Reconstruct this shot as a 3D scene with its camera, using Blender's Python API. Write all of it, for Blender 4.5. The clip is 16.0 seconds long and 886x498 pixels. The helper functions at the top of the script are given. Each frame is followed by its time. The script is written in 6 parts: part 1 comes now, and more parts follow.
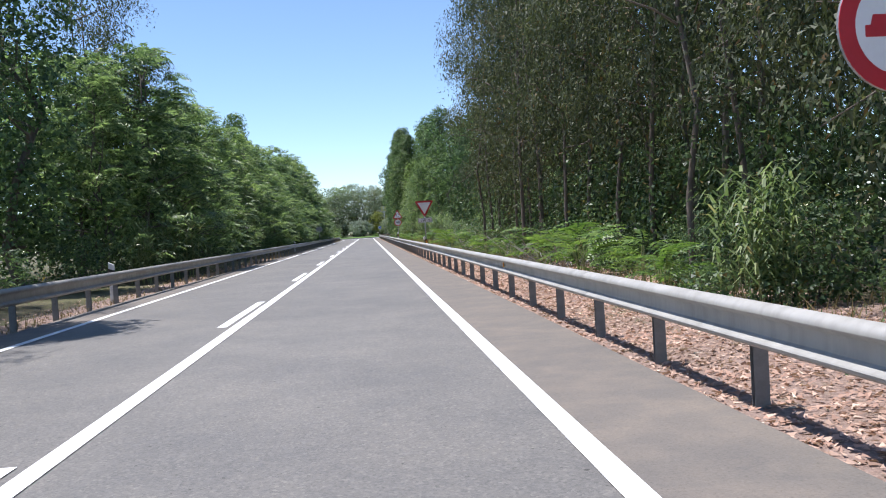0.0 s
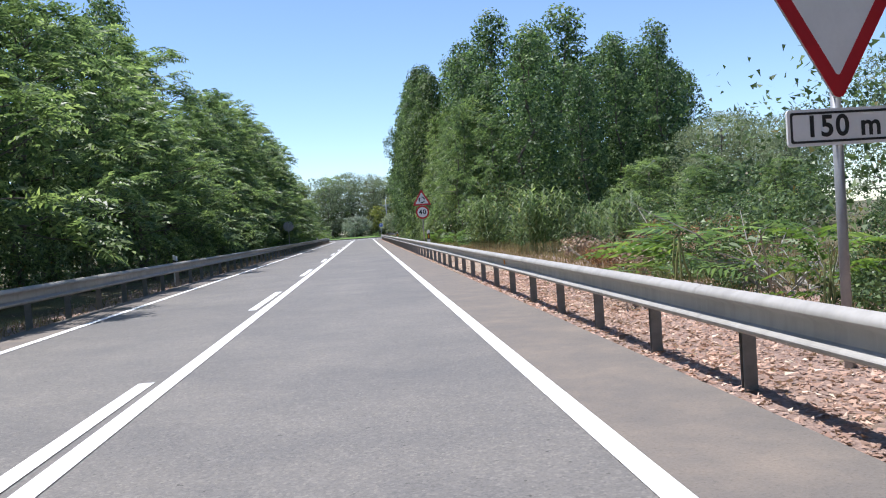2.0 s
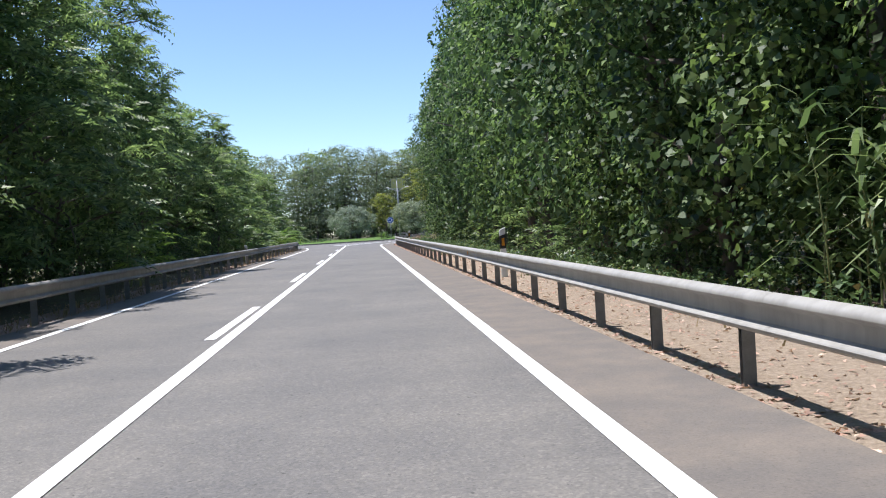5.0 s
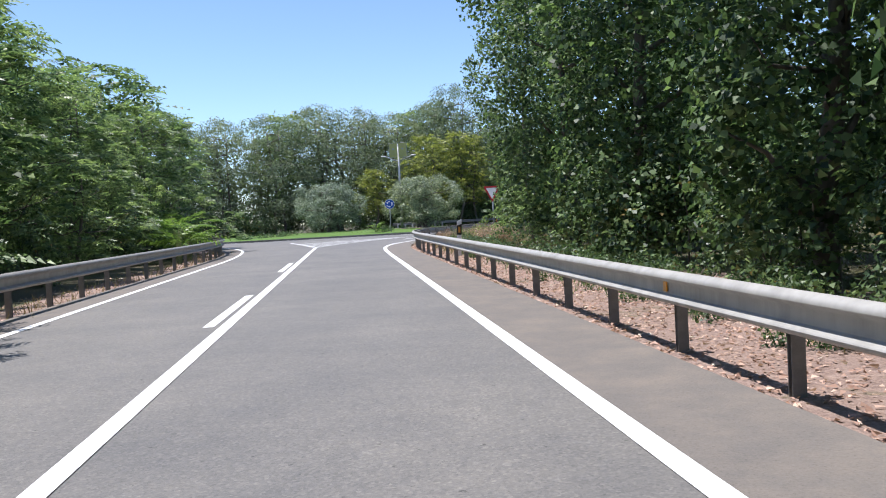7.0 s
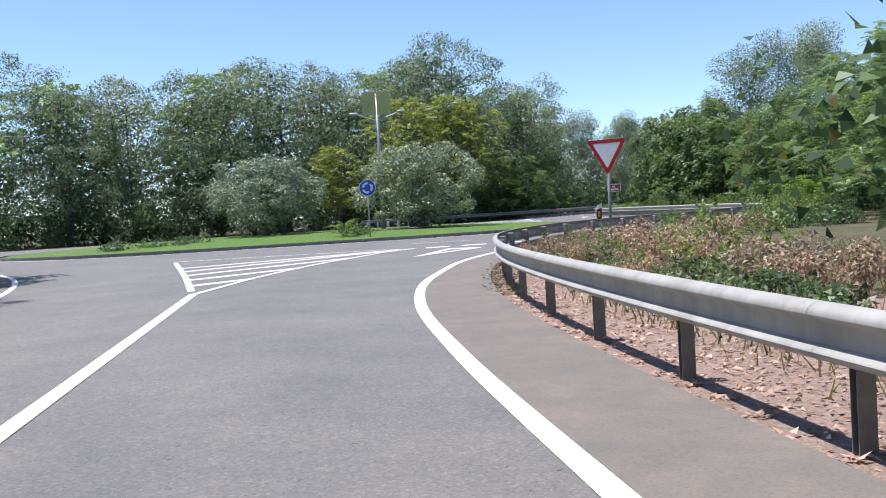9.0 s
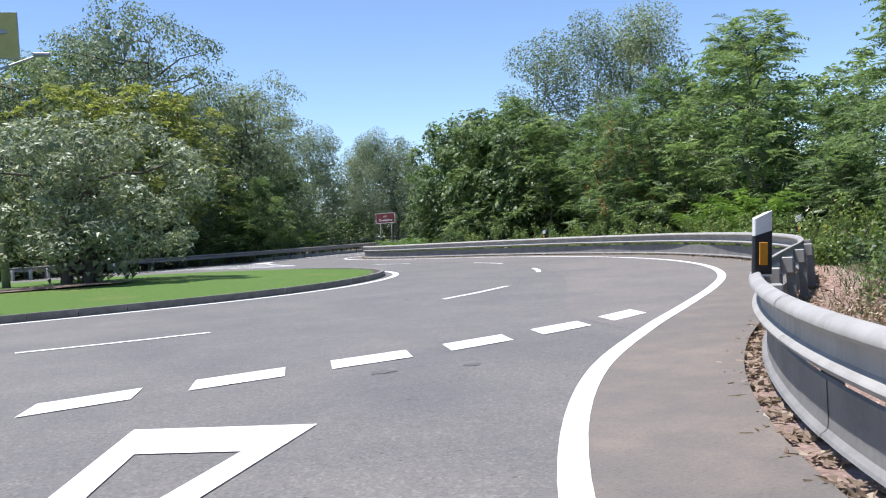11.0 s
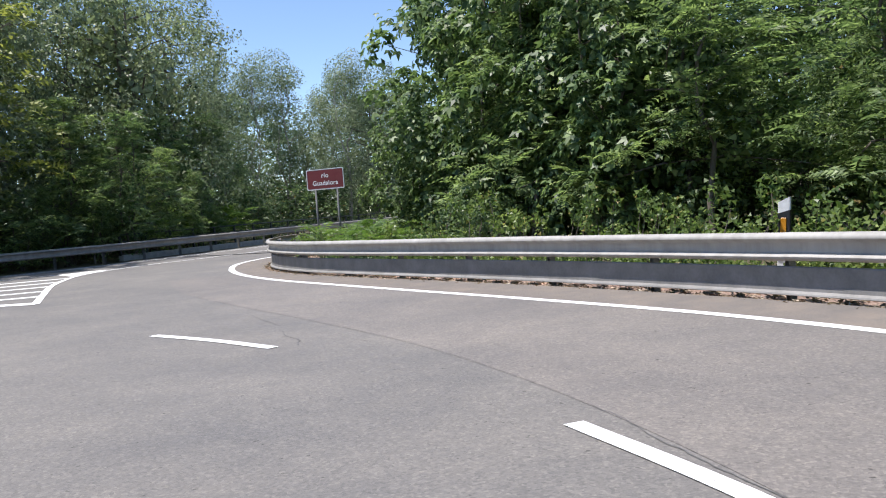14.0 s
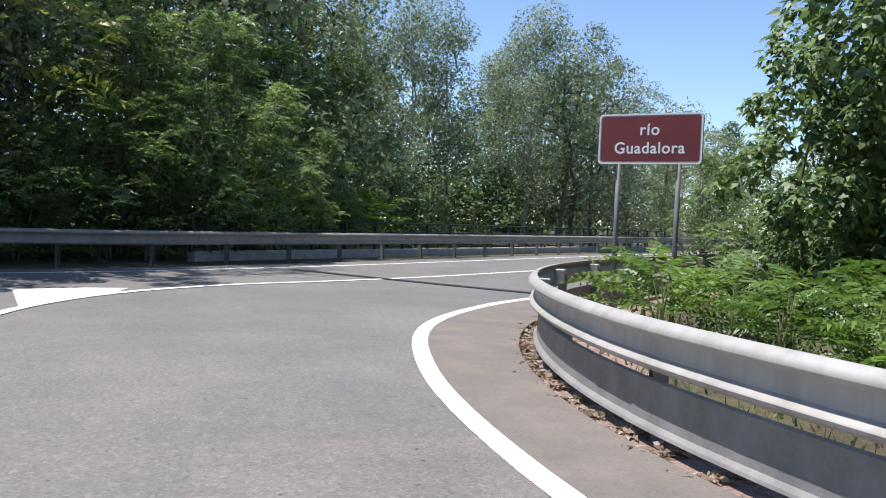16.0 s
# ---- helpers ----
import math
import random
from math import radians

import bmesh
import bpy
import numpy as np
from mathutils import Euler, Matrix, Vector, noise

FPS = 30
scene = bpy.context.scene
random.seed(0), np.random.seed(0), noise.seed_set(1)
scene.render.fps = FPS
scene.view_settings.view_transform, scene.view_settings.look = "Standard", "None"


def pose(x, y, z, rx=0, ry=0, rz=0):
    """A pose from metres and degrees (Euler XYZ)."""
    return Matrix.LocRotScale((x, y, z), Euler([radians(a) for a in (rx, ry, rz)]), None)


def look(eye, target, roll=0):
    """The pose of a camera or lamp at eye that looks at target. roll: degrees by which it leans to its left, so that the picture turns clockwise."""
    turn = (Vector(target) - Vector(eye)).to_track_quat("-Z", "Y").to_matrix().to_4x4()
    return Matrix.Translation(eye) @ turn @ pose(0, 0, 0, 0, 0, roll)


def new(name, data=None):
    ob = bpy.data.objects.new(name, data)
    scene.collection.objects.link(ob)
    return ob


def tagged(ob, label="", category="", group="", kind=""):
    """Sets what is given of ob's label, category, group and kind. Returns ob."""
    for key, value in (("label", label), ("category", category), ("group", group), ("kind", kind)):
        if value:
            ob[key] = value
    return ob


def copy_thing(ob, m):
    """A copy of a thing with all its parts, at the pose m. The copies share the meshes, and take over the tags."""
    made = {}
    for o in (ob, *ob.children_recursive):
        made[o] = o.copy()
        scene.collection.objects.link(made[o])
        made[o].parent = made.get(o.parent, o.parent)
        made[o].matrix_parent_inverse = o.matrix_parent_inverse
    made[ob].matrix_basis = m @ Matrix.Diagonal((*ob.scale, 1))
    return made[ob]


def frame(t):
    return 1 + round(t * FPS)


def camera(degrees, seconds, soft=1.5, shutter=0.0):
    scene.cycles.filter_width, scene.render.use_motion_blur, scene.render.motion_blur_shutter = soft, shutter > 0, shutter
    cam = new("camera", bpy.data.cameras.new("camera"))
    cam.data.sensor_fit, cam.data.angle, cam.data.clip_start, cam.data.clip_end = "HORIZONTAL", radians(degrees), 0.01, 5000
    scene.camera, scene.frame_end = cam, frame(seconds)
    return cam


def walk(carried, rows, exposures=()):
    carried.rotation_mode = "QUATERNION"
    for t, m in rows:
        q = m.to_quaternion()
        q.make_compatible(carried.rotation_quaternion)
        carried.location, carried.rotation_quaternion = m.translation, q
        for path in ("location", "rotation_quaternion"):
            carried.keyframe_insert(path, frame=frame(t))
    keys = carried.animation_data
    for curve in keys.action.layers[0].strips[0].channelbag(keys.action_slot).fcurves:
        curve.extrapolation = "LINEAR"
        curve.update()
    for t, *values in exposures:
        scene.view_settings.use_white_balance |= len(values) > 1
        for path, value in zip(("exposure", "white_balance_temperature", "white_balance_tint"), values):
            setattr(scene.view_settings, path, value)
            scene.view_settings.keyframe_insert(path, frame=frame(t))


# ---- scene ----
cam = camera(54.23, 16.0, soft=1.1)
# seconds, eye x y z, yaw, pitch, lean to the right
ROWS = [
    (0.0, 2.204, -15.050, 1.392, -4.898, -1.371, 3.563),
    (0.5, 2.181, -2.160, 1.369, -4.991, -1.329, 3.704),
    (1.0, 2.179, 10.790, 1.364, -4.930, -1.423, 4.054),
    (1.5, 2.136, 23.620, 1.367, -5.024, -1.408, 3.962),
    (2.0, 2.051, 36.430, 1.385, -5.069, -1.448, 3.810),
    (2.5, 2.005, 49.060, 1.383, -5.120, -1.474, 3.545),
    (3.0, 1.978, 61.520, 1.393, -5.209, -1.448, 3.538),
    (3.5, 1.968, 73.930, 1.397, -5.318, -1.429, 3.694),
    (4.0, 1.960, 86.080, 1.411, -5.262, -1.532, 3.393),
    (4.5, 1.992, 98.120, 1.368, -5.092, -1.425, 3.579),
    (7.0, 1.761, 151.738, 1.397, -6.315, -2.164, 3.057),
    (7.5, 1.824, 160.378, 1.378, -6.623, -2.358, 2.924),
    (8.0, 1.860, 168.386, 1.403, -6.677, -2.431, 2.869),
    (8.2, 1.870, 171.641, 1.407, -6.775, -2.484, 2.995),
    (10.3, 3.967, 200.251, 1.269, -20.544, -1.866, 2.802),
    (10.5, 4.517, 202.341, 1.270, -22.871, -1.625, 2.788),
    (11.0, 6.353, 207.454, 1.277, -28.692, -1.059, 3.627),
    (11.5, 8.636, 211.997, 1.339, -34.861, -0.886, 4.346),
    (12.0, 11.398, 216.314, 1.358, -39.306, -1.102, 4.392),
    (12.5, 14.493, 220.616, 1.338, -39.863, -1.464, 5.194),
    (13.0, 17.166, 224.750, 1.367, -37.752, -1.577, 5.498),
    (13.5, 19.400, 228.795, 1.377, -33.001, -2.137, 5.665),
    (14.0, 21.087, 233.170, 1.371, -27.505, -2.928, 4.397),
    (14.5, 22.450, 237.591, 1.371, -22.100, -3.059, 2.653),
    (15.0, 23.271, 242.089, 1.339, -19.010, -2.461, 1.424),
    (15.5, 24.065, 246.526, 1.328, -17.289, -2.376, 0.617),
    (16.0, 24.482, 250.470, 1.326, -20.378, -1.975, -2.324),
]


def eye_pose(x, y, z, yaw, pitch, lean):
    a, b = radians(yaw), radians(pitch)
    way = Vector((-math.sin(a) * math.cos(b), math.cos(a) * math.cos(b), math.sin(b)))
    return look((x, y, z), Vector((x, y, z)) + way, -lean)


walk(cam, [(r[0], eye_pose(*r[1:])) for r in ROWS], [(0.0, 0.61, 6230, 13), (10.5, 0.61, 6230, 13), (12.5, 0.63, 6540, 13), (14.0, 0.63, 6500, 13), (16.0, 0.64, 6430, 13)])

# ---- daylight ----
SUN_TO = Vector((-0.29, 0.14, 0.95)).normalized()
sun_data = bpy.data.lights.new("sun", "SUN")
sun_data.energy, sun_data.angle, sun_data.color = 4.7, radians(0.53), (1.0, 0.965, 0.915)
sun = new("sun", sun_data)
sun.rotation_euler = SUN_TO.to_track_quat("Z", "Y").to_euler()
world = bpy.data.worlds.new("sky")
scene.world = world
world.use_nodes = True
sky_node = world.node_tree.nodes.new("ShaderNodeTexSky")
sky_node.sky_type, sky_node.sun_disc = "NISHITA", False
sky_node.sun_elevation = math.asin(SUN_TO.z)
sky_node.sun_rotation = math.atan2(SUN_TO.x, SUN_TO.y)
sky_node.altitude = 1600
sky_node.air_density, sky_node.dust_density, sky_node.ozone_density = 1.0, 0.06, 3.2
world.node_tree.links.new(sky_node.outputs[0], world.node_tree.nodes["Background"].inputs[0])
world.node_tree.nodes["Background"].inputs[1].default_value = 0.128


# ---- materials ----
def mat_new(name):
    m = bpy.data.materials.new(name)
    m.use_nodes = True
    return m, m.node_tree.nodes, m.node_tree.links, m.node_tree.nodes["Principled BSDF"]


def noise_node(nt, scale, detail=4.0, rough=0.55, vec=None, stretch=None):
    n = nt.nodes.new("ShaderNodeTexNoise")
    n.inputs["Scale"].default_value, n.inputs["Detail"].default_value, n.inputs["Roughness"].default_value = scale, detail, rough
    if vec is None:
        vec = nt.nodes.new("ShaderNodeTexCoord").outputs["Object"]
    if stretch:
        mp = nt.nodes.new("ShaderNodeMapping")
        mp.inputs["Scale"].default_value = stretch
        nt.links.new(vec, mp.inputs[0])
        vec = mp.outputs[0]
    nt.links.new(vec, n.inputs["Vector"])
    return n.outputs["Fac"]


def ramp(nt, fac, stops):
    r = nt.nodes.new("ShaderNodeValToRGB")
    els = r.color_ramp.elements
    while len(els) < len(stops):
        els.new(0.5)
    for e, (p, c) in zip(els, stops):
        e.position, e.color = p, (*c, 1)
    nt.links.new(fac, r.inputs[0])
    return r.outputs[0]


def mix(nt, fac, a, b, mode="MIX"):
    n = nt.nodes.new("ShaderNodeMix")
    n.data_type, n.blend_type = "RGBA", mode
    for val, sock in ((fac, n.inputs[0]), (a, n.inputs[6]), (b, n.inputs[7])):
        if isinstance(val, (int, float)):
            sock.default_value = val
        elif isinstance(val, tuple):
            sock.default_value = (*val, 1)
        else:
            nt.links.new(val, sock)
    return n.outputs[2]


def bump(nt, height, strength, dist=0.01):
    b = nt.nodes.new("ShaderNodeBump")
    b.inputs["Strength"].default_value, b.inputs["Distance"].default_value = strength, dist
    nt.links.new(height, b.inputs["Height"])
    return b.outputs[0]


def simple(name, col, rough=0.6, metal=0.0, vary=0.25, scale=6.0, bumpy=0.1):
    m, nodes, links, p = mat_new(name)
    nt = m.node_tree
    f = noise_node(nt, scale)
    f2 = noise_node(nt, scale * 9)
    lo, hi = tuple(c * (1 - vary) for c in col), tuple(min(1, c * (1 + vary)) for c in col)
    c = ramp(nt, f, [(0.3, lo), (0.7, hi)])
    c = mix(nt, 0.25, c, ramp(nt, f2, [(0.35, lo), (0.65, hi)]))
    links.new(c, p.inputs["Base Color"])
    p.inputs["Roughness"].default_value, p.inputs["Metallic"].default_value = rough, metal
    if bumpy:
        links.new(bump(nt, f2, bumpy, 0.004), p.inputs["Normal"])
    return m


def make_asphalt(name, cast):
    m, nodes, links, p = mat_new(name)
    nt = m.node_tree
    grain = noise_node(nt, 140, 2, 0.7)
    mid = noise_node(nt, 7, 5, 0.6)
    streak = noise_node(nt, 0.9, 4, 0.6, stretch=(1.0, 0.06, 1.0))
    big = noise_node(nt, 0.16, 3, 0.5)
    c = ramp(nt, grain, [(0.3, (0.094, 0.093, 0.094)), (0.55, (0.143, 0.141, 0.142)), (0.8, (0.225, 0.222, 0.22))])
    c = mix(nt, 0.55, c, ramp(nt, streak, [(0.3, (0.112, 0.111, 0.113)), (0.72, (0.158, 0.156, 0.156))]))
    c = mix(nt, 0.35, c, ramp(nt, mid, [(0.35, (0.106, 0.105, 0.107)), (0.7, (0.17, 0.168, 0.167))]))
    agg = noise_node(nt, 55, 3, 0.75)
    c = mix(nt, 0.3, c, ramp(nt, agg, [(0.36, (0.075, 0.076, 0.08)), (0.5, (0.155, 0.154, 0.156)), (0.66, (0.235, 0.232, 0.23))]))
    c = mix(nt, 0.3, c, ramp(nt, big, [(0.35, (0.115, 0.114, 0.116)), (0.65, (0.17, 0.166, 0.162))]))
    # coarse stones, dark pits and wheel-worn tone
    stone = nt.nodes.new("ShaderNodeTexVoronoi")
    stone.inputs["Scale"].default_value = 48.0
    links.new(nt.nodes.new("ShaderNodeTexCoord").outputs["Object"], stone.inputs["Vector"])
    chips = ramp(nt, stone.outputs["Color"], [(0.1, (0.62, 0.62, 0.64)), (0.4, (0.94, 0.94, 0.94)), (0.65, (1.06, 1.05, 1.04)), (0.92, (1.6, 1.57, 1.52))])
    c = mix(nt, 0.55, c, mix(nt, 1.0, c, chips, "MULTIPLY"))
    speck = ramp(nt, noise_node(nt, 42, 5, 0.8), [(0.3, (0.42, 0.42, 0.43)), (0.43, (0.93, 0.93, 0.93)), (0.62, (1.06, 1.06, 1.05)), (0.74, (1.5, 1.48, 1.44))])
    c = mix(nt, 0.6, c, mix(nt, 1.0, c, speck, "MULTIPLY"))
    tone = ramp(nt, noise_node(nt, 0.55, 6, 0.7), [(0.3, (0.8, 0.81, 0.83)), (0.7, (1.18, 1.15, 1.1))])
    c = mix(nt, 1.0, c, tone, "MULTIPLY")
    pit = ramp(nt, noise_node(nt, 13, 3, 0.55), [(0.28, (0.38, 0.38, 0.38)), (0.325, (1, 1, 1))])
    c = mix(nt, 1.0, c, pit, "MULTIPLY")
    c = mix(nt, 1.0, c, cast, "MULTIPLY")
    links.new(c, p.inputs["Base Color"])
    p.inputs["Roughness"].default_value = 0.75
    links.new(bump(nt, mix(nt, 0.5, grain, agg), 0.5, 0.008), p.inputs["Normal"])
    return m


def make_paint():
    m, nodes, links, p = mat_new("road_paint")
    nt = m.node_tree
    f, g = noise_node(nt, 5, 5, 0.65), noise_node(nt, 90, 2, 0.6)
    c = ramp(nt, f, [(0.25, (0.6, 0.59, 0.57)), (0.5, (0.82, 0.82, 0.81))])
    worn = ramp(nt, mix(nt, 0.5, f, g), [(0.33, (0.3, 0.3, 0.3)), (0.37, (1, 1, 1))])
    c = mix(nt, 0.8, c, mix(nt, 1.0, c, worn, "MULTIPLY"))
    links.new(c, p.inputs["Base Color"])
    p.inputs["Roughness"].default_value = 0.6
    links.new(bump(nt, g, 0.2, 0.003), p.inputs["Normal"])
    return m


def make_ground(name, tones, green):
    m, nodes, links, p = mat_new(name)
    nt = m.node_tree
    a, b, d, e = noise_node(nt, 0.22, 4), noise_node(nt, 3, 5, 0.65), noise_node(nt, 34, 4, 0.75), noise_node(nt, 15, 4, 0.7)
    c = ramp(nt, d, [(0.33, tones[0]), (0.5, tones[1]), (0.66, tones[2])])
    c = mix(nt, 0.4, c, ramp(nt, e, [(0.36, tones[0]), (0.5, tones[1]), (0.62, tones[2])]))
    c = mix(nt, 0.3, c, ramp(nt, b, [(0.3, tones[0]), (0.65, tones[1])]))
    gfac = ramp(nt, mix(nt, 0.4, a, b), [(green[0], (0, 0, 0)), (green[1], (1, 1, 1))])
    c = mix(nt, gfac, c, ramp(nt, d, [(0.3, (0.05, 0.055, 0.02)), (0.7, (0.17, 0.155, 0.065))]))
    links.new(c, p.inputs["Base Color"])
    p.inputs["Roughness"].default_value = 0.95
    links.new(bump(nt, d, 0.9, 0.03), p.inputs["Normal"])
    return m


def make_steel(name, k):
    m, nodes, links, p = mat_new(name)
    nt = m.node_tree
    f, g = noise_node(nt, 2.2, 5, 0.6), noise_node(nt, 45, 3, 0.6)
    run = noise_node(nt, 3, 4, 0.6, stretch=(2.0, 2.0, 0.25))
    c = ramp(nt, f, [(0.3, (0.44, 0.435, 0.425)), (0.7, (0.6, 0.592, 0.578))])
    c = mix(nt, 0.35, c, ramp(nt, run, [(0.35, (0.33, 0.32, 0.3)), (0.6, (0.6, 0.592, 0.578))]))
    c = mix(nt, 1.0, c, k, "MULTIPLY")
    links.new(c, p.inputs["Base Color"])
    p.inputs["Metallic"].default_value = 0.1
    p.inputs["Specular IOR Level"].default_value = 0.3
    links.new(ramp(nt, g, [(0.3, (0.48, 0.48, 0.48)), (0.7, (0.62, 0.62, 0.62))]), p.inputs["Roughness"])
    links.new(bump(nt, g, 0.08, 0.003), p.inputs["Normal"])
    return m


def make_leaf(name, dark, light, gloss=0.35, rare=None, trans=0.48):
    m, nodes, links, p = mat_new(name)
    nt = m.node_tree
    geo = nt.nodes.new("ShaderNodeNewGeometry")
    oi = nt.nodes.new("ShaderNodeObjectInfo")
    stops = [(0.0, dark), (0.75, tuple((a + b) / 2 for a, b in zip(dark, light))), (1.0, light)]
    if rare:
        stops[-1] = (0.96, light)
        stops.append((0.985, rare))
    c = ramp(nt, geo.outputs["Random Per Island"], stops)
    tone = ramp(nt, oi.outputs["Random"], [(0.0, (0.8, 0.85, 0.85)), (0.5, (1.0, 1.0, 1.0)), (1.0, (1.13, 1.1, 0.98))])
    c = mix(nt, 1.0, c, tone, "MULTIPLY")
    patch = ramp(nt, noise_node(nt, 0.7, 3, vec=geo.outputs["Position"]), [(0.3, (0.72, 0.78, 0.75)), (0.7, (1.2, 1.16, 1.08))])
    c = mix(nt, 1.0, c, patch, "MULTIPLY")
    links.new(c, p.inputs["Base Color"])
    p.inputs["Roughness"].default_value = gloss
    p.inputs["Specular IOR Level"].default_value = 0.4
    tr = nt.nodes.new("ShaderNodeBsdfTranslucent")
    warm = mix(nt, 1.0, c, (1.15, 1.22, 0.92), "MULTIPLY")
    links.new(warm, tr.inputs["Color"])
    sh = nt.nodes.new("ShaderNodeMixShader")
    sh.inputs[0].default_value = trans
    links.new(p.outputs[0], sh.inputs[1])
    links.new(tr.outputs[0], sh.inputs[2])
    links.new(sh.outputs[0], nodes["Material Output"].inputs[0])
    return m


def make_bark(name, lo, hi, streaky=0.15):
    m, nodes, links, p = mat_new(name)
    nt = m.node_tree
    f = noise_node(nt, 9, 5, 0.65, stretch=(1, 1, streaky))
    g = noise_node(nt, 1.3, 3)
    c = mix(nt, 0.4, ramp(nt, f, [(0.3, lo), (0.7, hi)]), ramp(nt, g, [(0.3, lo), (0.7, hi)]))
    links.new(c, p.inputs["Base Color"])
    p.inputs["Roughness"].default_value = 0.9
    links.new(bump(nt, f, 0.6, 0.03), p.inputs["Normal"])
    return m


def make_shoulder():
    m, nodes, links, p = mat_new("dusty_asphalt")
    nt = m.node_tree
    g, f, s = noise_node(nt, 60, 3, 0.7), noise_node(nt, 3, 5, 0.65), noise_node(nt, 0.7, 4)
    c = ramp(nt, g, [(0.3, (0.106, 0.096, 0.087)), (0.55, (0.17, 0.153, 0.138)), (0.8, (0.262, 0.234, 0.208))])
    c = mix(nt, 0.5, c, ramp(nt, f, [(0.3, (0.132, 0.121, 0.113)), (0.7, (0.195, 0.171, 0.149))]))
    c = mix(nt, 0.4, c, ramp(nt, s, [(0.3, (0.132, 0.123, 0.116)), (0.7, (0.203, 0.176, 0.15))]))
    chips = ramp(nt, noise_node(nt, 40, 4, 0.8), [(0.3, (0.55, 0.55, 0.55)), (0.45, (0.97, 0.97, 0.97)), (0.62, (1.05, 1.05, 1.05)), (0.75, (1.4, 1.38, 1.35))])
    c = mix(nt, 0.7, c, mix(nt, 1.0, c, chips, "MULTIPLY"))
    dust = ramp(nt, noise_node(nt, 1.6, 6, 0.7), [(0.42, (0.93, 0.92, 0.91)), (0.68, (1.2, 1.13, 1.05))])
    c = mix(nt, 1.0, c, dust, "MULTIPLY")
    links.new(c, p.inputs["Base Color"])
    p.inputs["Roughness"].default_value = 0.9
    links.new(bump(nt, g, 0.4, 0.006), p.inputs["Normal"])
    return m


M_SHOULDER = make_shoulder()
M_ASPHALT, M_PAINT, M_STEEL = make_asphalt("asphalt", (1.09, 1.05, 0.99)), make_paint(), make_steel("galvanised_steel", (0.72, 0.703, 0.672))
M_STEEL_D = make_steel("dusty_steel", (0.54, 0.515, 0.48))
M_ASPHALT_B = make_asphalt("browned_asphalt", (1.21, 1.13, 1.05))
M_VERGE = make_ground("verge_litter", [(0.13, 0.085, 0.068), (0.32, 0.22, 0.178), (0.55, 0.41, 0.345)], (0.56, 0.66))
M_SAND = make_ground("sandy_verge", [(0.17, 0.125, 0.09), (0.34, 0.265, 0.195), (0.52, 0.42, 0.32)], (0.6, 0.7))
M_GROUND = make_ground("forest_floor", [(0.035, 0.028, 0.016), (0.085, 0.07, 0.04), (0.17, 0.14, 0.085)], (0.45, 0.56))
M_PLATE = simple("weathered_zinc_plate", (0.22, 0.214, 0.205), 0.65, 0.1, 0.25, 3, 0.05)
M_TAR = simple("tar_patch", (0.11, 0.107, 0.104), 0.85, 0, 0.3, 18, 0.3)
M_POST = simple("post_steel", (0.21, 0.21, 0.205), 0.6, 0.3, 0.2, 8)
M_RED = simple("sign_red", (0.46, 0.018, 0.028), 0.4, 0, 0.12, 3, 0)
M_WHITE = simple("sign_white", (0.78, 0.78, 0.77), 0.4, 0, 0.05, 3, 0)
M_BLACK = simple("sign_black", (0.02, 0.02, 0.022), 0.5, 0, 0.2, 5, 0)
M_BLUE = simple("sign_blue", (0.015, 0.10, 0.42), 0.35, 0, 0.1, 3, 0)
M_MAROON = simple("sign_maroon", (0.16, 0.022, 0.022), 0.45, 0, 0.15, 3, 0)
M_GREY = simple("aluminium_grey", (0.33, 0.34, 0.35), 0.5, 0.4, 0.15, 5, 0)
M_AMBER = simple("amber_reflector", (0.62, 0.26, 0.02), 0.35, 0, 0.2, 9, 0.1)
M_PLASTIC = simple("white_plastic", (0.74, 0.74, 0.72), 0.5, 0, 0.12, 5, 0)
M_KERB = simple("kerb_concrete", (0.19, 0.18, 0.16), 0.9, 0, 0.35, 5, 0.4)
M_CONC = simple("pale_concrete", (0.42, 0.40, 0.36), 0.9, 0, 0.25, 4, 0.3)
M_IRON = simple("dark_iron_paint", (0.035, 0.045, 0.042), 0.55, 0.2, 0.3, 6, 0.1)
M_PANEL = simple("solar_panel_back", (0.42, 0.39, 0.13), 0.45, 0.0, 0.15, 3, 0)
M_L_AIL = make_leaf("ailanthus_leaf", (0.065, 0.112, 0.05), (0.36, 0.46, 0.2), 0.42, None, 0.5)
M_L_POP = make_leaf("poplar_leaf", (0.036, 0.072, 0.034), (0.25, 0.36, 0.15), 0.52, None, 0.45)
M_L_EUC = make_leaf("eucalyptus_leaf", (0.045, 0.06, 0.03), (0.15, 0.165, 0.078), 0.6, (0.2, 0.12, 0.05), 0.3)
M_L_WIL = make_leaf("willow_leaf", (0.11, 0.14, 0.085), (0.4, 0.46, 0.31), 0.45, None, 0.42)
M_L_OLI = make_leaf("olive_leaf", (0.134, 0.165, 0.116), (0.488, 0.537, 0.415), 0.45, None, 0.26)
M_L_SIL = make_leaf("white_poplar_leaf", (0.1, 0.14, 0.075), (0.45, 0.5, 0.37), 0.45, None, 0.45)
M_L_BUSH = make_leaf("undergrowth_leaf", (0.034, 0.068, 0.03), (0.22, 0.31, 0.14), 0.42, (0.2, 0.15, 0.05), 0.36)
M_L_FERN = make_leaf("young_ailanthus_leaf", (0.07, 0.14, 0.03), (0.28, 0.4, 0.1), 0.42, None, 0.42)
M_L_IVY = make_leaf("creeper_leaf", (0.08, 0.14, 0.035), (0.34, 0.42, 0.15), 0.42, (0.45, 0.36, 0.16), 0.42)
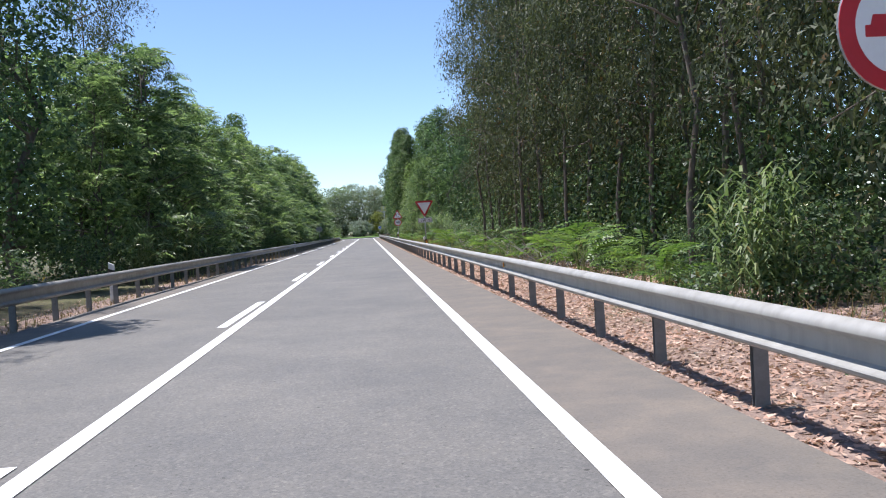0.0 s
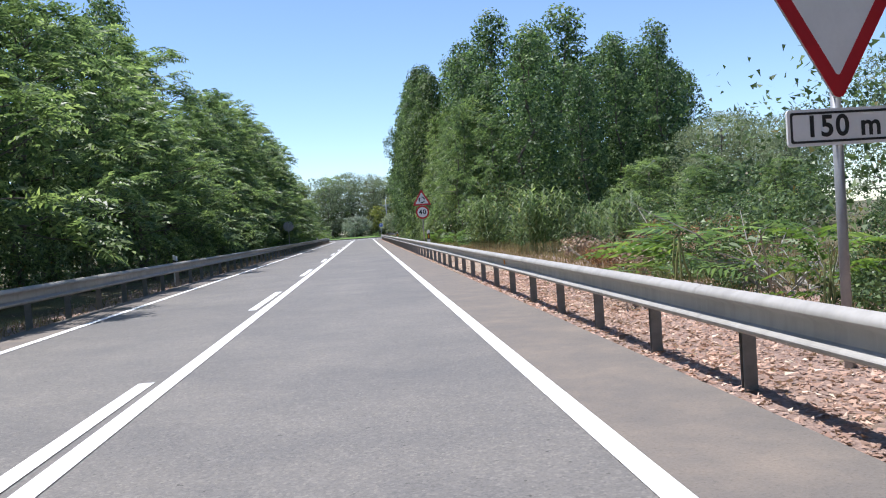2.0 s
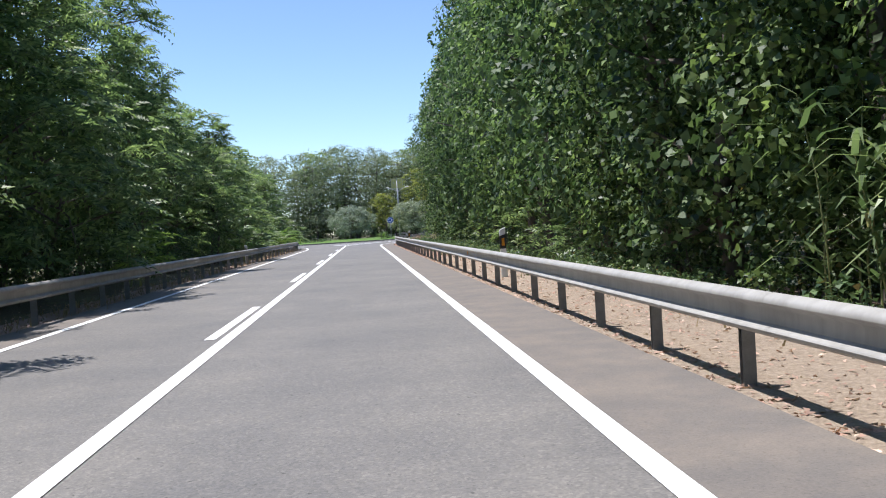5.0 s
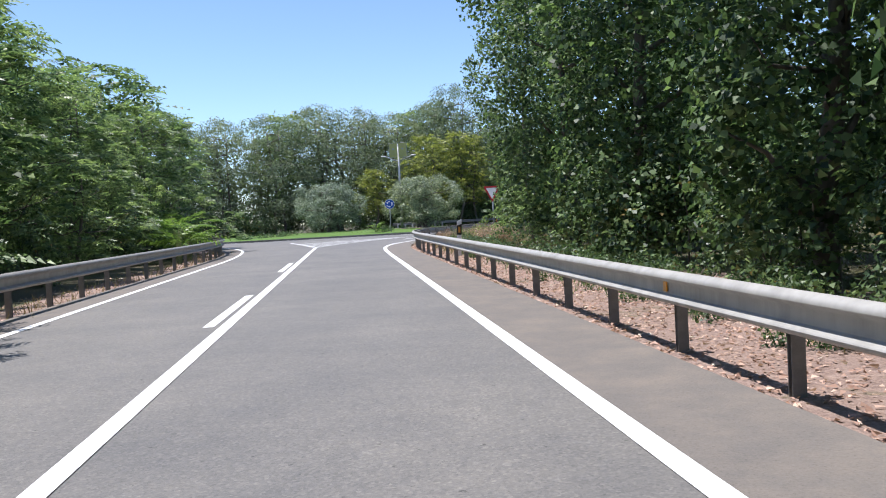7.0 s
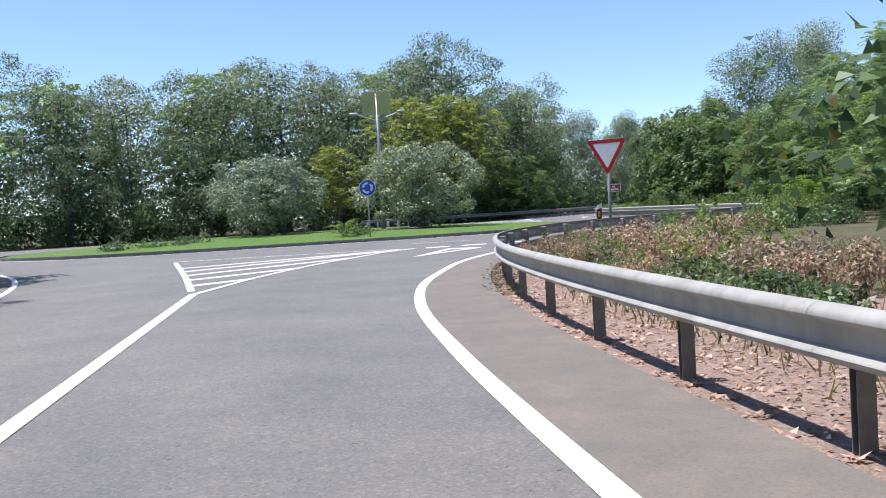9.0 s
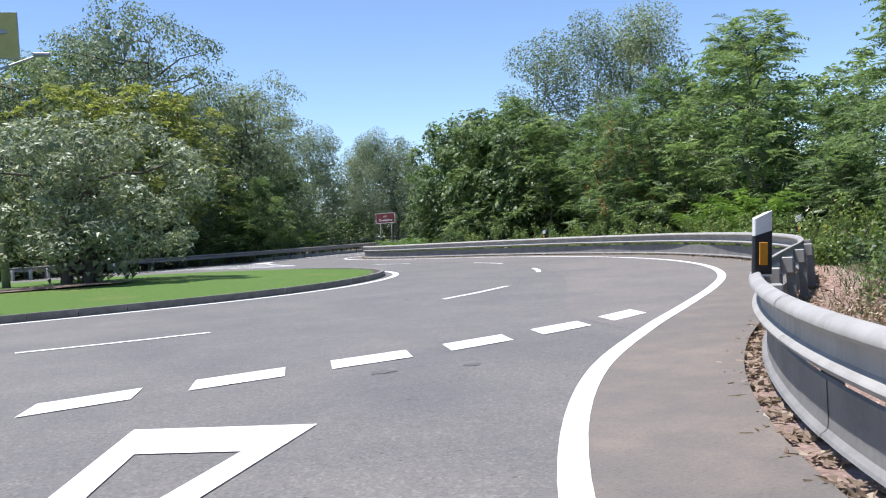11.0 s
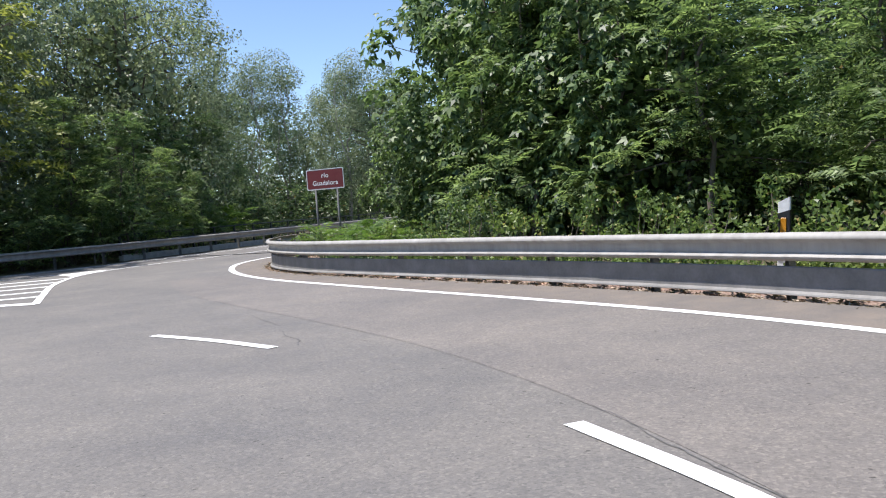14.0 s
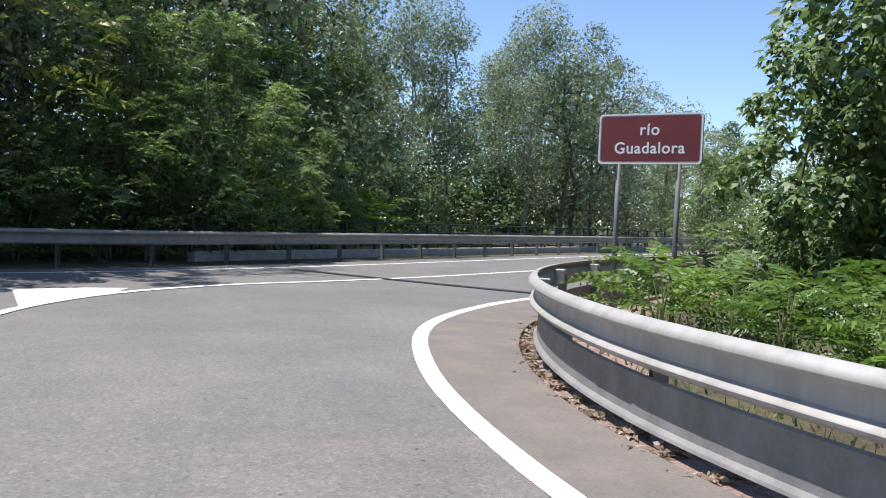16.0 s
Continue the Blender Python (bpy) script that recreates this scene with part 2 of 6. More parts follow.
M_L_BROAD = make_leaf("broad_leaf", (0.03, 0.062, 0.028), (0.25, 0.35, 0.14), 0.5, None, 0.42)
M_L_FIG = make_leaf("fig_leaf", (0.04, 0.08, 0.034), (0.27, 0.37, 0.155), 0.45, None, 0.38)
M_L_REED = make_leaf("cane_leaf", (0.095, 0.15, 0.06), (0.32, 0.39, 0.2), 0.45, (0.42, 0.36, 0.2))
M_L_DRY = make_leaf("dry_leaf", (0.36, 0.21, 0.165), (0.72, 0.5, 0.415), 0.75, (0.82, 0.68, 0.57), 0.15)
M_L_RUST = make_leaf("rusty_leaf", (0.17, 0.075, 0.04), (0.46, 0.24, 0.13), 0.7, (0.62, 0.46, 0.3), 0.3)
M_L_DEAD = make_leaf("withered_leaf", (0.24, 0.155, 0.115), (0.6, 0.45, 0.36), 0.75, (0.7, 0.6, 0.5), 0.25)
M_L_STRAW = make_leaf("dry_grass_blade", (0.2, 0.145, 0.075), (0.42, 0.33, 0.19), 0.8, (0.16, 0.18, 0.06), 0.3)
M_L_RED = make_leaf("seed_cluster", (0.32, 0.11, 0.03), (0.66, 0.28, 0.08), 0.7, None, 0.3)
M_L_LAWN = make_leaf("lawn_blade", (0.11, 0.2, 0.03), (0.21, 0.33, 0.06), 0.6, (0.36, 0.32, 0.13), 0.45)
M_L_YEL = make_leaf("yellow_tree_leaf", (0.12, 0.16, 0.04), (0.46, 0.46, 0.14), 0.45, None, 0.45)
M_BARK = make_bark("grey_bark", (0.06, 0.05, 0.04), (0.2, 0.17, 0.14))
M_BARK_E = make_bark("eucalyptus_bark", (0.06, 0.048, 0.038), (0.22, 0.18, 0.145))
M_BARK_P = make_bark("pale_bark", (0.16, 0.15, 0.13), (0.42, 0.4, 0.36))
M_CANE = simple("cane_stalk", (0.24, 0.26, 0.1), 0.6, 0, 0.3, 4, 0.1)


# ---- mesh helpers ----
def part(name, bm, material, parent=None, label="", smooth=False):
    me = bpy.data.meshes.new(name)
    bm.to_mesh(me)
    bm.free()
    if smooth:
        me.polygons.foreach_set("use_smooth", [True] * len(me.polygons))
    me.materials.append(material)
    ob = new(name, me)
    if parent:
        ob.parent = parent
    if label:
        tagged(ob, label)
    return ob


def raw(name, verts, faces, material, parent=None, label="", smooth=False):
    me = bpy.data.meshes.new(name)
    me.from_pydata(verts, [], faces)
    if smooth:
        me.polygons.foreach_set("use_smooth", [True] * len(me.polygons))
    me.materials.append(material)
    ob = new(name, me)
    if parent:
        ob.parent = parent
    if label:
        tagged(ob, label)
    return ob


def thing(name, label, category, group="", kind="", at=None):
    ob = new(name)
    ob.empty_display_size = 0.2
    if at is not None:
        ob.matrix_basis = at
    return tagged(ob, label, category, group, kind)


def add_box(bm, cx, cy, cz, sx, sy, sz, bevel=0.0, rot=None):
    r = bmesh.ops.create_cube(bm, size=1.0)
    bmesh.ops.scale(bm, vec=(sx, sy, sz), verts=r["verts"])
    if bevel:
        es = list({e for v in r["verts"] for e in v.link_edges})
        out = bmesh.ops.bevel(bm, geom=es, offset=bevel, segments=1, affect="EDGES")
        vs = list({v for f in out["faces"] for v in f.verts} | {v for v in r["verts"] if v.is_valid})
    else:
        vs = r["verts"]
    if rot is not None:
        bmesh.ops.rotate(bm, cent=(0, 0, 0), matrix=rot, verts=vs)
    bmesh.ops.translate(bm, vec=(cx, cy, cz), verts=vs)
    return vs


def add_cyl(bm, p, q, r1, r2=None, n=12):
    p, q = Vector(p), Vector(q)
    d = q - p
    m = Matrix.Translation((p + q) / 2) @ d.to_track_quat("Z", "Y").to_matrix().to_4x4()
    bmesh.ops.create_cone(bm, cap_ends=True, segments=n, radius1=r1, radius2=r1 if r2 is None else r2, depth=d.length, matrix=m)


def smooth_path(ctrl, step=0.5):
    """Points at even steps along a Catmull-Rom curve through the control points."""
    c = [np.array(p, float) for p in ctrl]
    c = [2 * c[0] - c[1]] + c + [2 * c[-1] - c[-2]]
    fine = []
    for i in range(1, len(c) - 2):
        a, b, d, e = c[i - 1], c[i], c[i + 1], c[i + 2]
        la, lb, ld = np.linalg.norm(b - a), np.linalg.norm(d - b), np.linalg.norm(e - d)
        m0 = ((d - b) / lb * la + (b - a) / la * lb) / (la + lb) * lb
        m1 = ((e - d) / ld * lb + (d - b) / lb * ld) / (lb + ld) * lb
        for t in np.linspace(0, 1, max(4, int(lb / 0.1)), endpoint=False):
            t2, t3 = t * t, t ** 3
            fine.append((2 * t3 - 3 * t2 + 1) * b + (t3 - 2 * t2 + t) * m0 + (3 * t2 - 2 * t3) * d + (t3 - t2) * m1)
    fine.append(c[-2])
    fine = np.array(fine)
    s = np.concatenate([[0], np.cumsum(np.linalg.norm(np.diff(fine, axis=0), axis=1))])
    k = max(2, int(round(s[-1] / step)) + 1)
    want = np.linspace(0, s[-1], k)
    return np.stack([np.interp(want, s, fine[:, i]) for i in range(fine.shape[1])], 1)


def normals_of(path):
    d = np.gradient(path, axis=0)
    d /= np.linalg.norm(d, axis=1)[:, None]
    return np.stack([d[:, 1], -d[:, 0]], 1)  # to the right of the way


def shifted(path, off):
    return path + normals_of(path) * off


def ribbon(name, path, width, z, material, parent=None, label=""):
    nrm = normals_of(path)
    l, r = path - nrm * width / 2, path + nrm * width / 2
    n = len(path)
    verts = [(*p, z) for p in l] + [(*p, z) for p in r]
    faces = [(i, n + i, n + i + 1, i + 1) for i in range(n - 1)]
    return raw(name, verts, faces, material, parent, label)


def sweep(path, profile, closed=False):
    """A profile of (offset to the right, height) carried along a plan path."""
    nrm = normals_of(path)
    verts, faces = [], []
    k = len(profile)
    for p, nn in zip(path, nrm):
        for o, z in profile:
            verts.append((p[0] + nn[0] * o, p[1] + nn[1] * o, z))
    for i in range(len(path) - 1):
        for j in range(k if closed else k - 1):
            a, b = i * k + j, i * k + (j + 1) % k
            faces.append((a, b, b + k, a + k))
    return verts, faces


def text_mesh(body, size, material, parent, at, label="", bold=0.02, spacing=1.0):
    cu = bpy.data.curves.new("text", "FONT")
    cu.body, cu.size, cu.align_x, cu.align_y, cu.offset, cu.space_character = body, size, "CENTER", "CENTER", bold * size, spacing
    tmp = new("lettering_source", cu)
    dg = bpy.context.evaluated_depsgraph_get()
    me = bpy.data.meshes.new_from_object(tmp.evaluated_get(dg))
    bpy.data.objects.remove(tmp)
    me.materials.clear()
    me.materials.append(material)
    ob = new("lettering", me)
    ob.parent = parent
    ob.matrix_basis = at
    if label:
        tagged(ob, label)
    return ob

# ---- plan of the roads ----
RAIL_RIGHT = [(4.96, -45), (4.96, 60), (4.96, 150), (4.96, 180), (4.96, 186), (4.99, 190), (5.16, 194), (5.51, 197.49), (6.16, 200.96), (6.83, 203.53), (7.32, 204.91),
              (7.86, 206.2), (8.91, 208.15), (10.37, 210.44), (11.83, 212.07), (13.51, 213.54), (15.1, 214.7), (17, 216.04), (18.51, 217.09), (20.31, 218.49), (22.52, 220.59), (24.72, 223.38),
              (26.64, 226.58), (28.05, 229.98), (28.85, 234.01), (29.19, 238), (29.08, 241.99), (28.67, 245.98), (28.05, 249.98), (27.7, 253), (27.8, 255.53), (28.37, 257.74), (29.46, 260.03),
              (31.19, 262.21), (33.5, 264.2), (37.5, 267.3), (60, 284), (110, 321.5)]
LINE_RIGHT = [(3.47, -45), (3.47, 100), (3.47, 180), (3.47, 187), (3.53, 192), (3.8, 196.5), (4.39, 200.08), (5.21, 202.97), (6.15, 205.81), (7.43, 208.51), (9.01, 211.06), (10.97, 213.32),
              (13.28, 215.24), (15.7, 217.02), (18.09, 218.83), (20.37, 220.78), (22.39, 223.0), (24.12, 225.46), (25.52, 228.11), (26.55, 230.94), (27.28, 233.86), (27.69, 236.85),
              (27.75, 239.86), (27.5, 242.86), (27.15, 245.84), (26.82, 248.82), (26.54, 251.81), (26.59, 254.83), (27.09, 257.8), (28.13, 260.65), (29.99, 263.02), (32.34, 264.89), (34.6, 266.6), (60, 285.7), (110, 323.2)]
LINE_LEFT = [(-3.25, -45), (-3.25, 100), (-3.25, 182), (-3.25, 188), (-3.4, 193), (-3.75, 198), (-4.4, 203.5), (-5.6, 209), (-7.2, 213.6), (-9.5, 218), (-14, 222.5), (-24, 227)]
RAIL_LEFT = [(-4.35, -45), (-4.35, 100), (-4.35, 182), (-4.35, 188), (-4.45, 193), (-4.8, 198), (-5.6, 203), (-6.9, 208.5), (-8.8, 213.5), (-12, 218.5), (-18, 223.5)]
LINE_EXIT_L = [(-24, 258), (-8, 262), (6, 265), (14, 266.3), (20, 267.4), (24, 268.9), (28.2, 271.4), (34.3, 275.9), (40.1, 280.3), (60, 295.2), (110, 332.7)]
RAIL_EXIT_L = [(8, 267.2), (14, 268.1), (20, 269), (23.5, 270.2), (27.3, 272.6), (33.2, 277.2), (39, 281.6), (59, 296.6), (109, 334.1)]
LINE_EXIT_C = [(21.77, 252.3), (22.07, 255.24), (22.5, 258.9), (22.95, 261), (23.39, 262.6), (24.38, 264.4), (26.2, 266.1), (28.4, 267.3), (30.4, 268.5), (34.5, 271.4), (60, 290.7), (110, 328.2)]
ISLAND = [(-15, 238), (-13.5, 233), (-9, 229), (-4, 227.5), (1, 227.3), (5.3, 227.3), (9.5, 227.5), (12.4, 228.1), (14.4, 229.1), (16.1, 230.6), (17.8, 232.8), (18.9, 235.3),
          (19.3, 238.5), (18.5, 243.5), (15, 248), (8, 250.8), (0, 251), (-8, 249), (-13, 244), (-15, 238)]

# ---- ground and carriageway ----
n = 60
xs_g = np.concatenate([np.linspace(-900, -60, 8), np.linspace(-50, 70, 61), np.linspace(90, 900, 8)])
ys_g = np.concatenate([np.linspace(-900, -60, 8), np.linspace(-50, 340, 130), np.linspace(360, 1200, 8)])
gv = [(x, y, -0.06) for y in ys_g for x in xs_g]
gw = len(xs_g)
gf = [(j * gw + i, j * gw + i + 1, (j + 1) * gw + i + 1, (j + 1) * gw + i) for j in range(len(ys_g) - 1) for i in range(gw - 1)]
ground = raw("ground", gv, gf, M_GROUND)
tagged(ground, "leaf-littered earth and dry grass beside the road", "ground", kind="structure")

verge = ribbon("verge", shifted(smooth_path(RAIL_RIGHT[:11], 0.5), 1.95), 4.9, -0.055, M_VERGE)
tagged(verge, "verge strewn with dry pinkish eucalyptus leaves", "verge", kind="structure")
verge = ribbon("verge", shifted(smooth_path([(4.96, 62), (4.96, 110), (4.96, 150)], 0.5), 1.2), 3.2, -0.051, M_SAND)
tagged(verge, "bare sandy verge behind the rail", "verge", kind="structure")
verge = ribbon("verge", shifted(smooth_path(RAIL_LEFT, 0.5), -0.4), 1.3, -0.055, M_VERGE)
tagged(verge, "narrow verge with dry leaves along the rail", "verge", kind="structure")
verge = ribbon("verge", shifted(smooth_path(RAIL_RIGHT[10:], 0.5), 0.2), 1.4, -0.05, M_VERGE)
tagged(verge, "strip of dirt and dry leaves under the rail", "verge", kind="structure")
edge_r = shifted(smooth_path(RAIL_RIGHT, 1.0), -0.38)
edge_l1 = shifted(smooth_path(RAIL_LEFT, 1.0), 0.12)
edge_l2 = shifted(smooth_path(RAIL_EXIT_L, 1.0), 0.35)
outline = [tuple(p) for p in edge_r] + [tuple(p) for p in edge_l2[::-1]] + [(-10, 263.2), (-26, 260), (-46, 256), (-46, 231), (-26, 228.2)] + [tuple(p) for p in edge_l1[::-1]]
bm = bmesh.new()
face = bm.faces.new([bm.verts.new((x, y, 0.0)) for x, y in outline])
ext = bmesh.ops.extrude_face_region(bm, geom=[face])
bmesh.ops.translate(bm, vec=(0, 0, -0.09), verts=[g for g in ext["geom"] if isinstance(g, bmesh.types.BMVert)])
bmesh.ops.triangulate(bm, faces=bm.faces[:])
bmesh.ops.recalc_face_normals(bm, faces=bm.faces[:])
road = part("road", bm, M_ASPHALT)
tagged(road, "worn grey asphalt carriageway and roundabout", "road", kind="structure")

# ---- markings ----


def between(name, line_path, edge_path, z, material):
    """A strip from an edge line to the nearest stretch of the road's edge."""
    k = np.argmin(((line_path[:, None] - edge_path[None]) ** 2).sum(2), axis=1)
    k = np.maximum.accumulate(k)
    n = len(line_path)
    cols = [line_path * (1 - u) + edge_path[k] * u for u in (0.0, 0.5, 0.985)]
    verts = [(*q, z) for col in cols for q in col]
    faces = [(c * n + i, (c + 1) * n + i, (c + 1) * n + i + 1, c * n + i + 1) for c in range(2) for i in range(n - 1)]
    return raw(name, verts, faces, material)


tagged(between("shoulder", smooth_path(LINE_RIGHT, 0.5), shifted(smooth_path(RAIL_RIGHT, 0.25), -0.27), 0.004, M_SHOULDER), "dusty brown asphalt shoulder along the rail", "road shoulder", kind="structure")
tagged(between("shoulder", smooth_path(LINE_LEFT, 0.5), shifted(smooth_path(RAIL_LEFT, 0.25), 0.12), 0.004, M_SHOULDER), "dusty brown asphalt shoulder along the rail", "road shoulder", kind="structure")
SEAM = smooth_path([(13.1, 215.2), (13.5, 216.6), (14.2, 218.0), (15.1, 219.3), (16.6, 221.25), (17.5, 222.45), (18.6, 224.0), (20.34, 226.75), (21.75, 229.6), (22.5, 231.6), (23.3, 233.5), (24.3, 237), (24.75, 241), (24.7, 243.3), (24.5, 247), (24.4, 251), (24.9, 255.5)], 0.5)
tagged(between("outer_lane", SEAM, smooth_path(LINE_RIGHT, 0.25), 0.003, M_ASPHALT_B), "browner, smoother asphalt of the outer roundabout lane", "road", kind="structure")
Z_M = 0.008


def marking(name, verts, label):
    ob = raw(name, [(x, y, Z_M) for x, y in verts], [tuple(range(len(verts)))], M_PAINT)
    return tagged(ob, label, "road marking", "white road markings", "structure")


def line(name, ctrl, width, label, lo=None, hi=None):
    p = smooth_path(ctrl, 0.5)
    if lo is not None:
        p = p[(p[:, 1] >= lo) & (p[:, 1] <= hi)]
    return tagged(ribbon(name, p, width, Z_M + (0.004 if "border" in name else 0), M_PAINT), label, "road marking", "white road markings", "structure")


line("edge_line", LINE_RIGHT, 0.17, "solid white edge line along the carriageway and roundabout")
line("edge_line", LINE_LEFT, 0.15, "solid white edge line along the opposite lane")
line("edge_line", LINE_EXIT_L, 0.15, "solid white edge line past the roundabout")
line("centre_line", [(0, -45), (0, 100), (0, 201.3)], 0.17, "solid white centre line")
line("border_line", LINE_EXIT_C, 0.16, "solid white centre line leading onto the bridge")
for far in (-9.2, 4.5, 18.15, 31.6, 45.4, 58.9, 72.2, 86.3, 99.4, 113.4, 127.4, 141.4, 155.4, 169.5, 183):
    marking("centre_dash", [(-0.33, far - 5.3), (-0.17, far - 5.3), (-0.17, far), (-0.33, far)], "white dash beside the solid centre line")
# chevron island before the roundabout
SPLIT_L = smooth_path([(-0.12, 202.0), (-0.6, 205.3), (-2.4, 216.6)], 0.1)
SPLIT_R = smooth_path([(0, 201.2), (1.35, 206.0), (2.8, 209.7), (3.85, 211.8), (5.2, 214.3), (6.3, 215.72)], 0.1)
line("chevron_border", SPLIT_L, 0.15, "white border of the hatched splitter")
line("chevron_border", SPLIT_R, 0.15, "white border of the hatched splitter")
line("chevron_border", [(-2.4, 217.2), (0, 216.95), (2.0, 216.6), (4.0, 216.25), (5.75, 215.87)], 0.15, "white border of the hatched splitter")
for k in range(6):
    # slanting bars from border to border
    f = lambda q: q[:, 1] - (215.3 - 2.33 * k + 0.815 * (q[:, 0] - 2.5))
    a, b = SPLIT_L[np.argmin(abs(f(SPLIT_L)))], SPLIT_R[np.argmin(abs(f(SPLIT_R)))]
    if b[1] - a[1] < 0.3:
        continue
    d = (b - a) / np.linalg.norm(b - a)
    w = np.array([-d[1], d[0]]) * 0.19
    marking("hatch_bar", [tuple(a - w), tuple(b - w - d * 0.1), tuple(b + w + d * 0.05), tuple(a + w)], "white hatching bar of the splitter")
# give-way line of broad dashes and the triangle before it
GIVE = smooth_path([(6.05, 215.6), (7.0, 215.78), (8.2, 215.88), (9.5, 215.95), (10.7, 216.03), (12.0, 216.25), (13.3, 216.55), (14.2, 216.85), (15.2, 217.3)], 0.1)
gs = np.concatenate([[0], np.cumsum(np.linalg.norm(np.diff(GIVE, axis=0), axis=1))])


def on_give(s):
    return np.array([np.interp(s, gs, GIVE[:, 0]), np.interp(s, gs, GIVE[:, 1])])


for k in range(6):
    a, b = on_give(0.72 + 1.42 * k), on_give(0.72 + 1.42 * k + 0.92)
    w = np.array([-0.2, -0.57])
    marking("give_way_dash", [tuple(a - w * 0.17), tuple(b - w * 0.17), tuple(b + w * 0.83), tuple(a + w * 0.83)], "broad white give-way dash across the lane")
T1, T2, T3 = np.array((5.44, 209.85)), np.array((7.31, 213.99)), np.array((8.4, 213.17))
tc = (T1 + T2 + T3) / 3
inner = [tc + (p - tc) * 0.52 for p in (T1, T2, T3)]
tri_v = [(*p, Z_M) for p in (T1, T2, T3)] + [(*p, Z_M) for p in inner]
tri = raw("give_way_triangle", tri_v, [(0, 3, 4, 1), (1, 4, 5, 2), (2, 5, 3, 0)], M_PAINT)
tagged(tri, "white give-way triangle painted on the lane", "road marking", "white road markings", "structure")
# lane dashes round the island
LANE = [((6.82, 220.68), (9.45, 220.57)), ((14.31, 222.08), (16.83, 223.72)), ((20.37, 227.55), (21.72, 229.74)), ((23.65, 234.55), (24.08, 237.4)), ((23.62, 242.07), (22.8, 244.52))]
for a, b in LANE:
    mid = ((a[0] + b[0]) / 2 + (b[1] - a[1]) * 0.02, (a[1] + b[1]) / 2 - (b[0] - a[0]) * 0.02)
    tagged(ribbon("lane_dash", smooth_path([a, mid, b], 0.3), 0.14, Z_M, M_PAINT), "white lane dash round the roundabout", "road marking", "white road markings", "structure")
# hatched splitter before the bridge road
HATCH_L = smooth_path([(20.2, 253.4), (19.3, 257), (17.6, 261), (15.2, 264.4)], 0.1)
HATCH_R = smooth_path(LINE_EXIT_C[:5], 0.1)
line("chevron_border", HATCH_L, 0.15, "white border of the hatched splitter by the bridge road")
line("chevron_border", [(15.2, 264.5), (18, 264.45), (20, 264.5), (22, 264.7), (22.95, 264.95)], 0.17, "white border of the hatched splitter by the bridge road")
marking("hatch_bar", [(20.1, 253.55), (21.75, 252.2), (21.85, 252.75), (20.2, 253.95)], "white hatching bar by the bridge road")
for k in range(5):
    f = lambda q: q[:, 1] - (254.75 + 1.85 * k - 0.22 * (q[:, 0] - 21.5))
    a, b = HATCH_L[np.argmin(abs(f(HATCH_L)))], HATCH_R[np.argmin(abs(f(HATCH_R)))]
    marking("hatch_bar", [(a[0], a[1] - 0.2), (b[0], b[1] - 0.2), (b[0], b[1] + 0.2), (a[0], a[1] + 0.2)], "white hatching bar by the bridge road")
marking("hatch_tip", [(23.3, 262.4), (24.4, 264.5), (24.6, 265.3), (23.9, 265.3), (22.95, 264.9)], "solid white tip of the splitter by the bridge road")
line("edge_line", [(p[0], p[1]) for p in shifted(smooth_path(ISLAND, 1.0), 0.52)], 0.2, "white line round the grass island")
# expansion joint at the bridge
line("bridge_joint", [(28.2, 270.7), (29.3, 268.9), (30.4, 267.1), (31.9, 264.8)], 0.28, "dark expansion joint across the bridge road")
bpy.data.objects["bridge_joint"].data.materials[0] = M_BLACK
bpy.data.objects["bridge_joint"].location.z = 0.006
tagged(bpy.data.objects["bridge_joint"], category="expansion joint")

# cracks, a tarred seam and dark patches in the asphalt
def crack(ctrl, width, seed):
    r = np.random.default_rng(seed)
    p = smooth_path(ctrl, 0.06)
    p = p + np.cumsum(r.normal(size=p.shape) * 0.012, axis=0) * np.linspace(0, 1, len(p))[:, None]
    nn = normals_of(p)
    w = width * r.uniform(0.25, 1.3, (len(p), 1)) / 2
    k = len(p)
    v = [(*q, 0.004) for q in p - nn * w] + [(*q, 0.004) for q in p + nn * w]
    raw("crack", v, [(i, k + i, k + i + 1, i + 1) for i in range(k - 1)], M_TAR, road)


for i, (ctrl, w) in enumerate([
        ([(18.4, 226.7), (18.7, 227.2), (19.3, 227.9)], 0.012), ([(17.1, 223.8), (17.6, 224.4), (18.0, 225.0), (18.3, 225.4)], 0.012), ([(24.3, 245.4), (24.2, 244.4), (24.2, 243.8)], 0.011),
        ([(24.1, 243.3), (24.0, 242.8), (24.0, 242.4), (23.9, 242.0)], 0.014), ([(19.8, 229.6), (20.0, 230.2), (20.3, 231.0)], 0.015), ([(22.0, 232.4), (22.2, 233.2), (22.7, 234.8)], 0.012)]):
    crack(ctrl, w, i)
for i in range(18, int(len(SEAM) * 0.62), 9):
    crack([tuple(q) for q in SEAM[i:i + 8:2]], 0.012, 77 + i)
for i, (x, y, r0) in enumerate([(8.3, 210.8, 0.13), (9.7, 214.9, 0.13), (10.5, 214.6, 0.1), (13.9, 222.9, 0.1), (14.2, 222.6, 0.09)]):
    r = np.random.default_rng(40 + i)
    ring = [(x + r0 * r.uniform(0.55, 1.2) * math.cos(a_), y + r0 * 0.8 * r.uniform(0.55, 1.2) * math.sin(a_), 0.0045) for a_ in np.linspace(0, 2 * math.pi, 15)[:-1]]
    raw("tar_patch", ring, [tuple(range(14))], M_TAR, road)

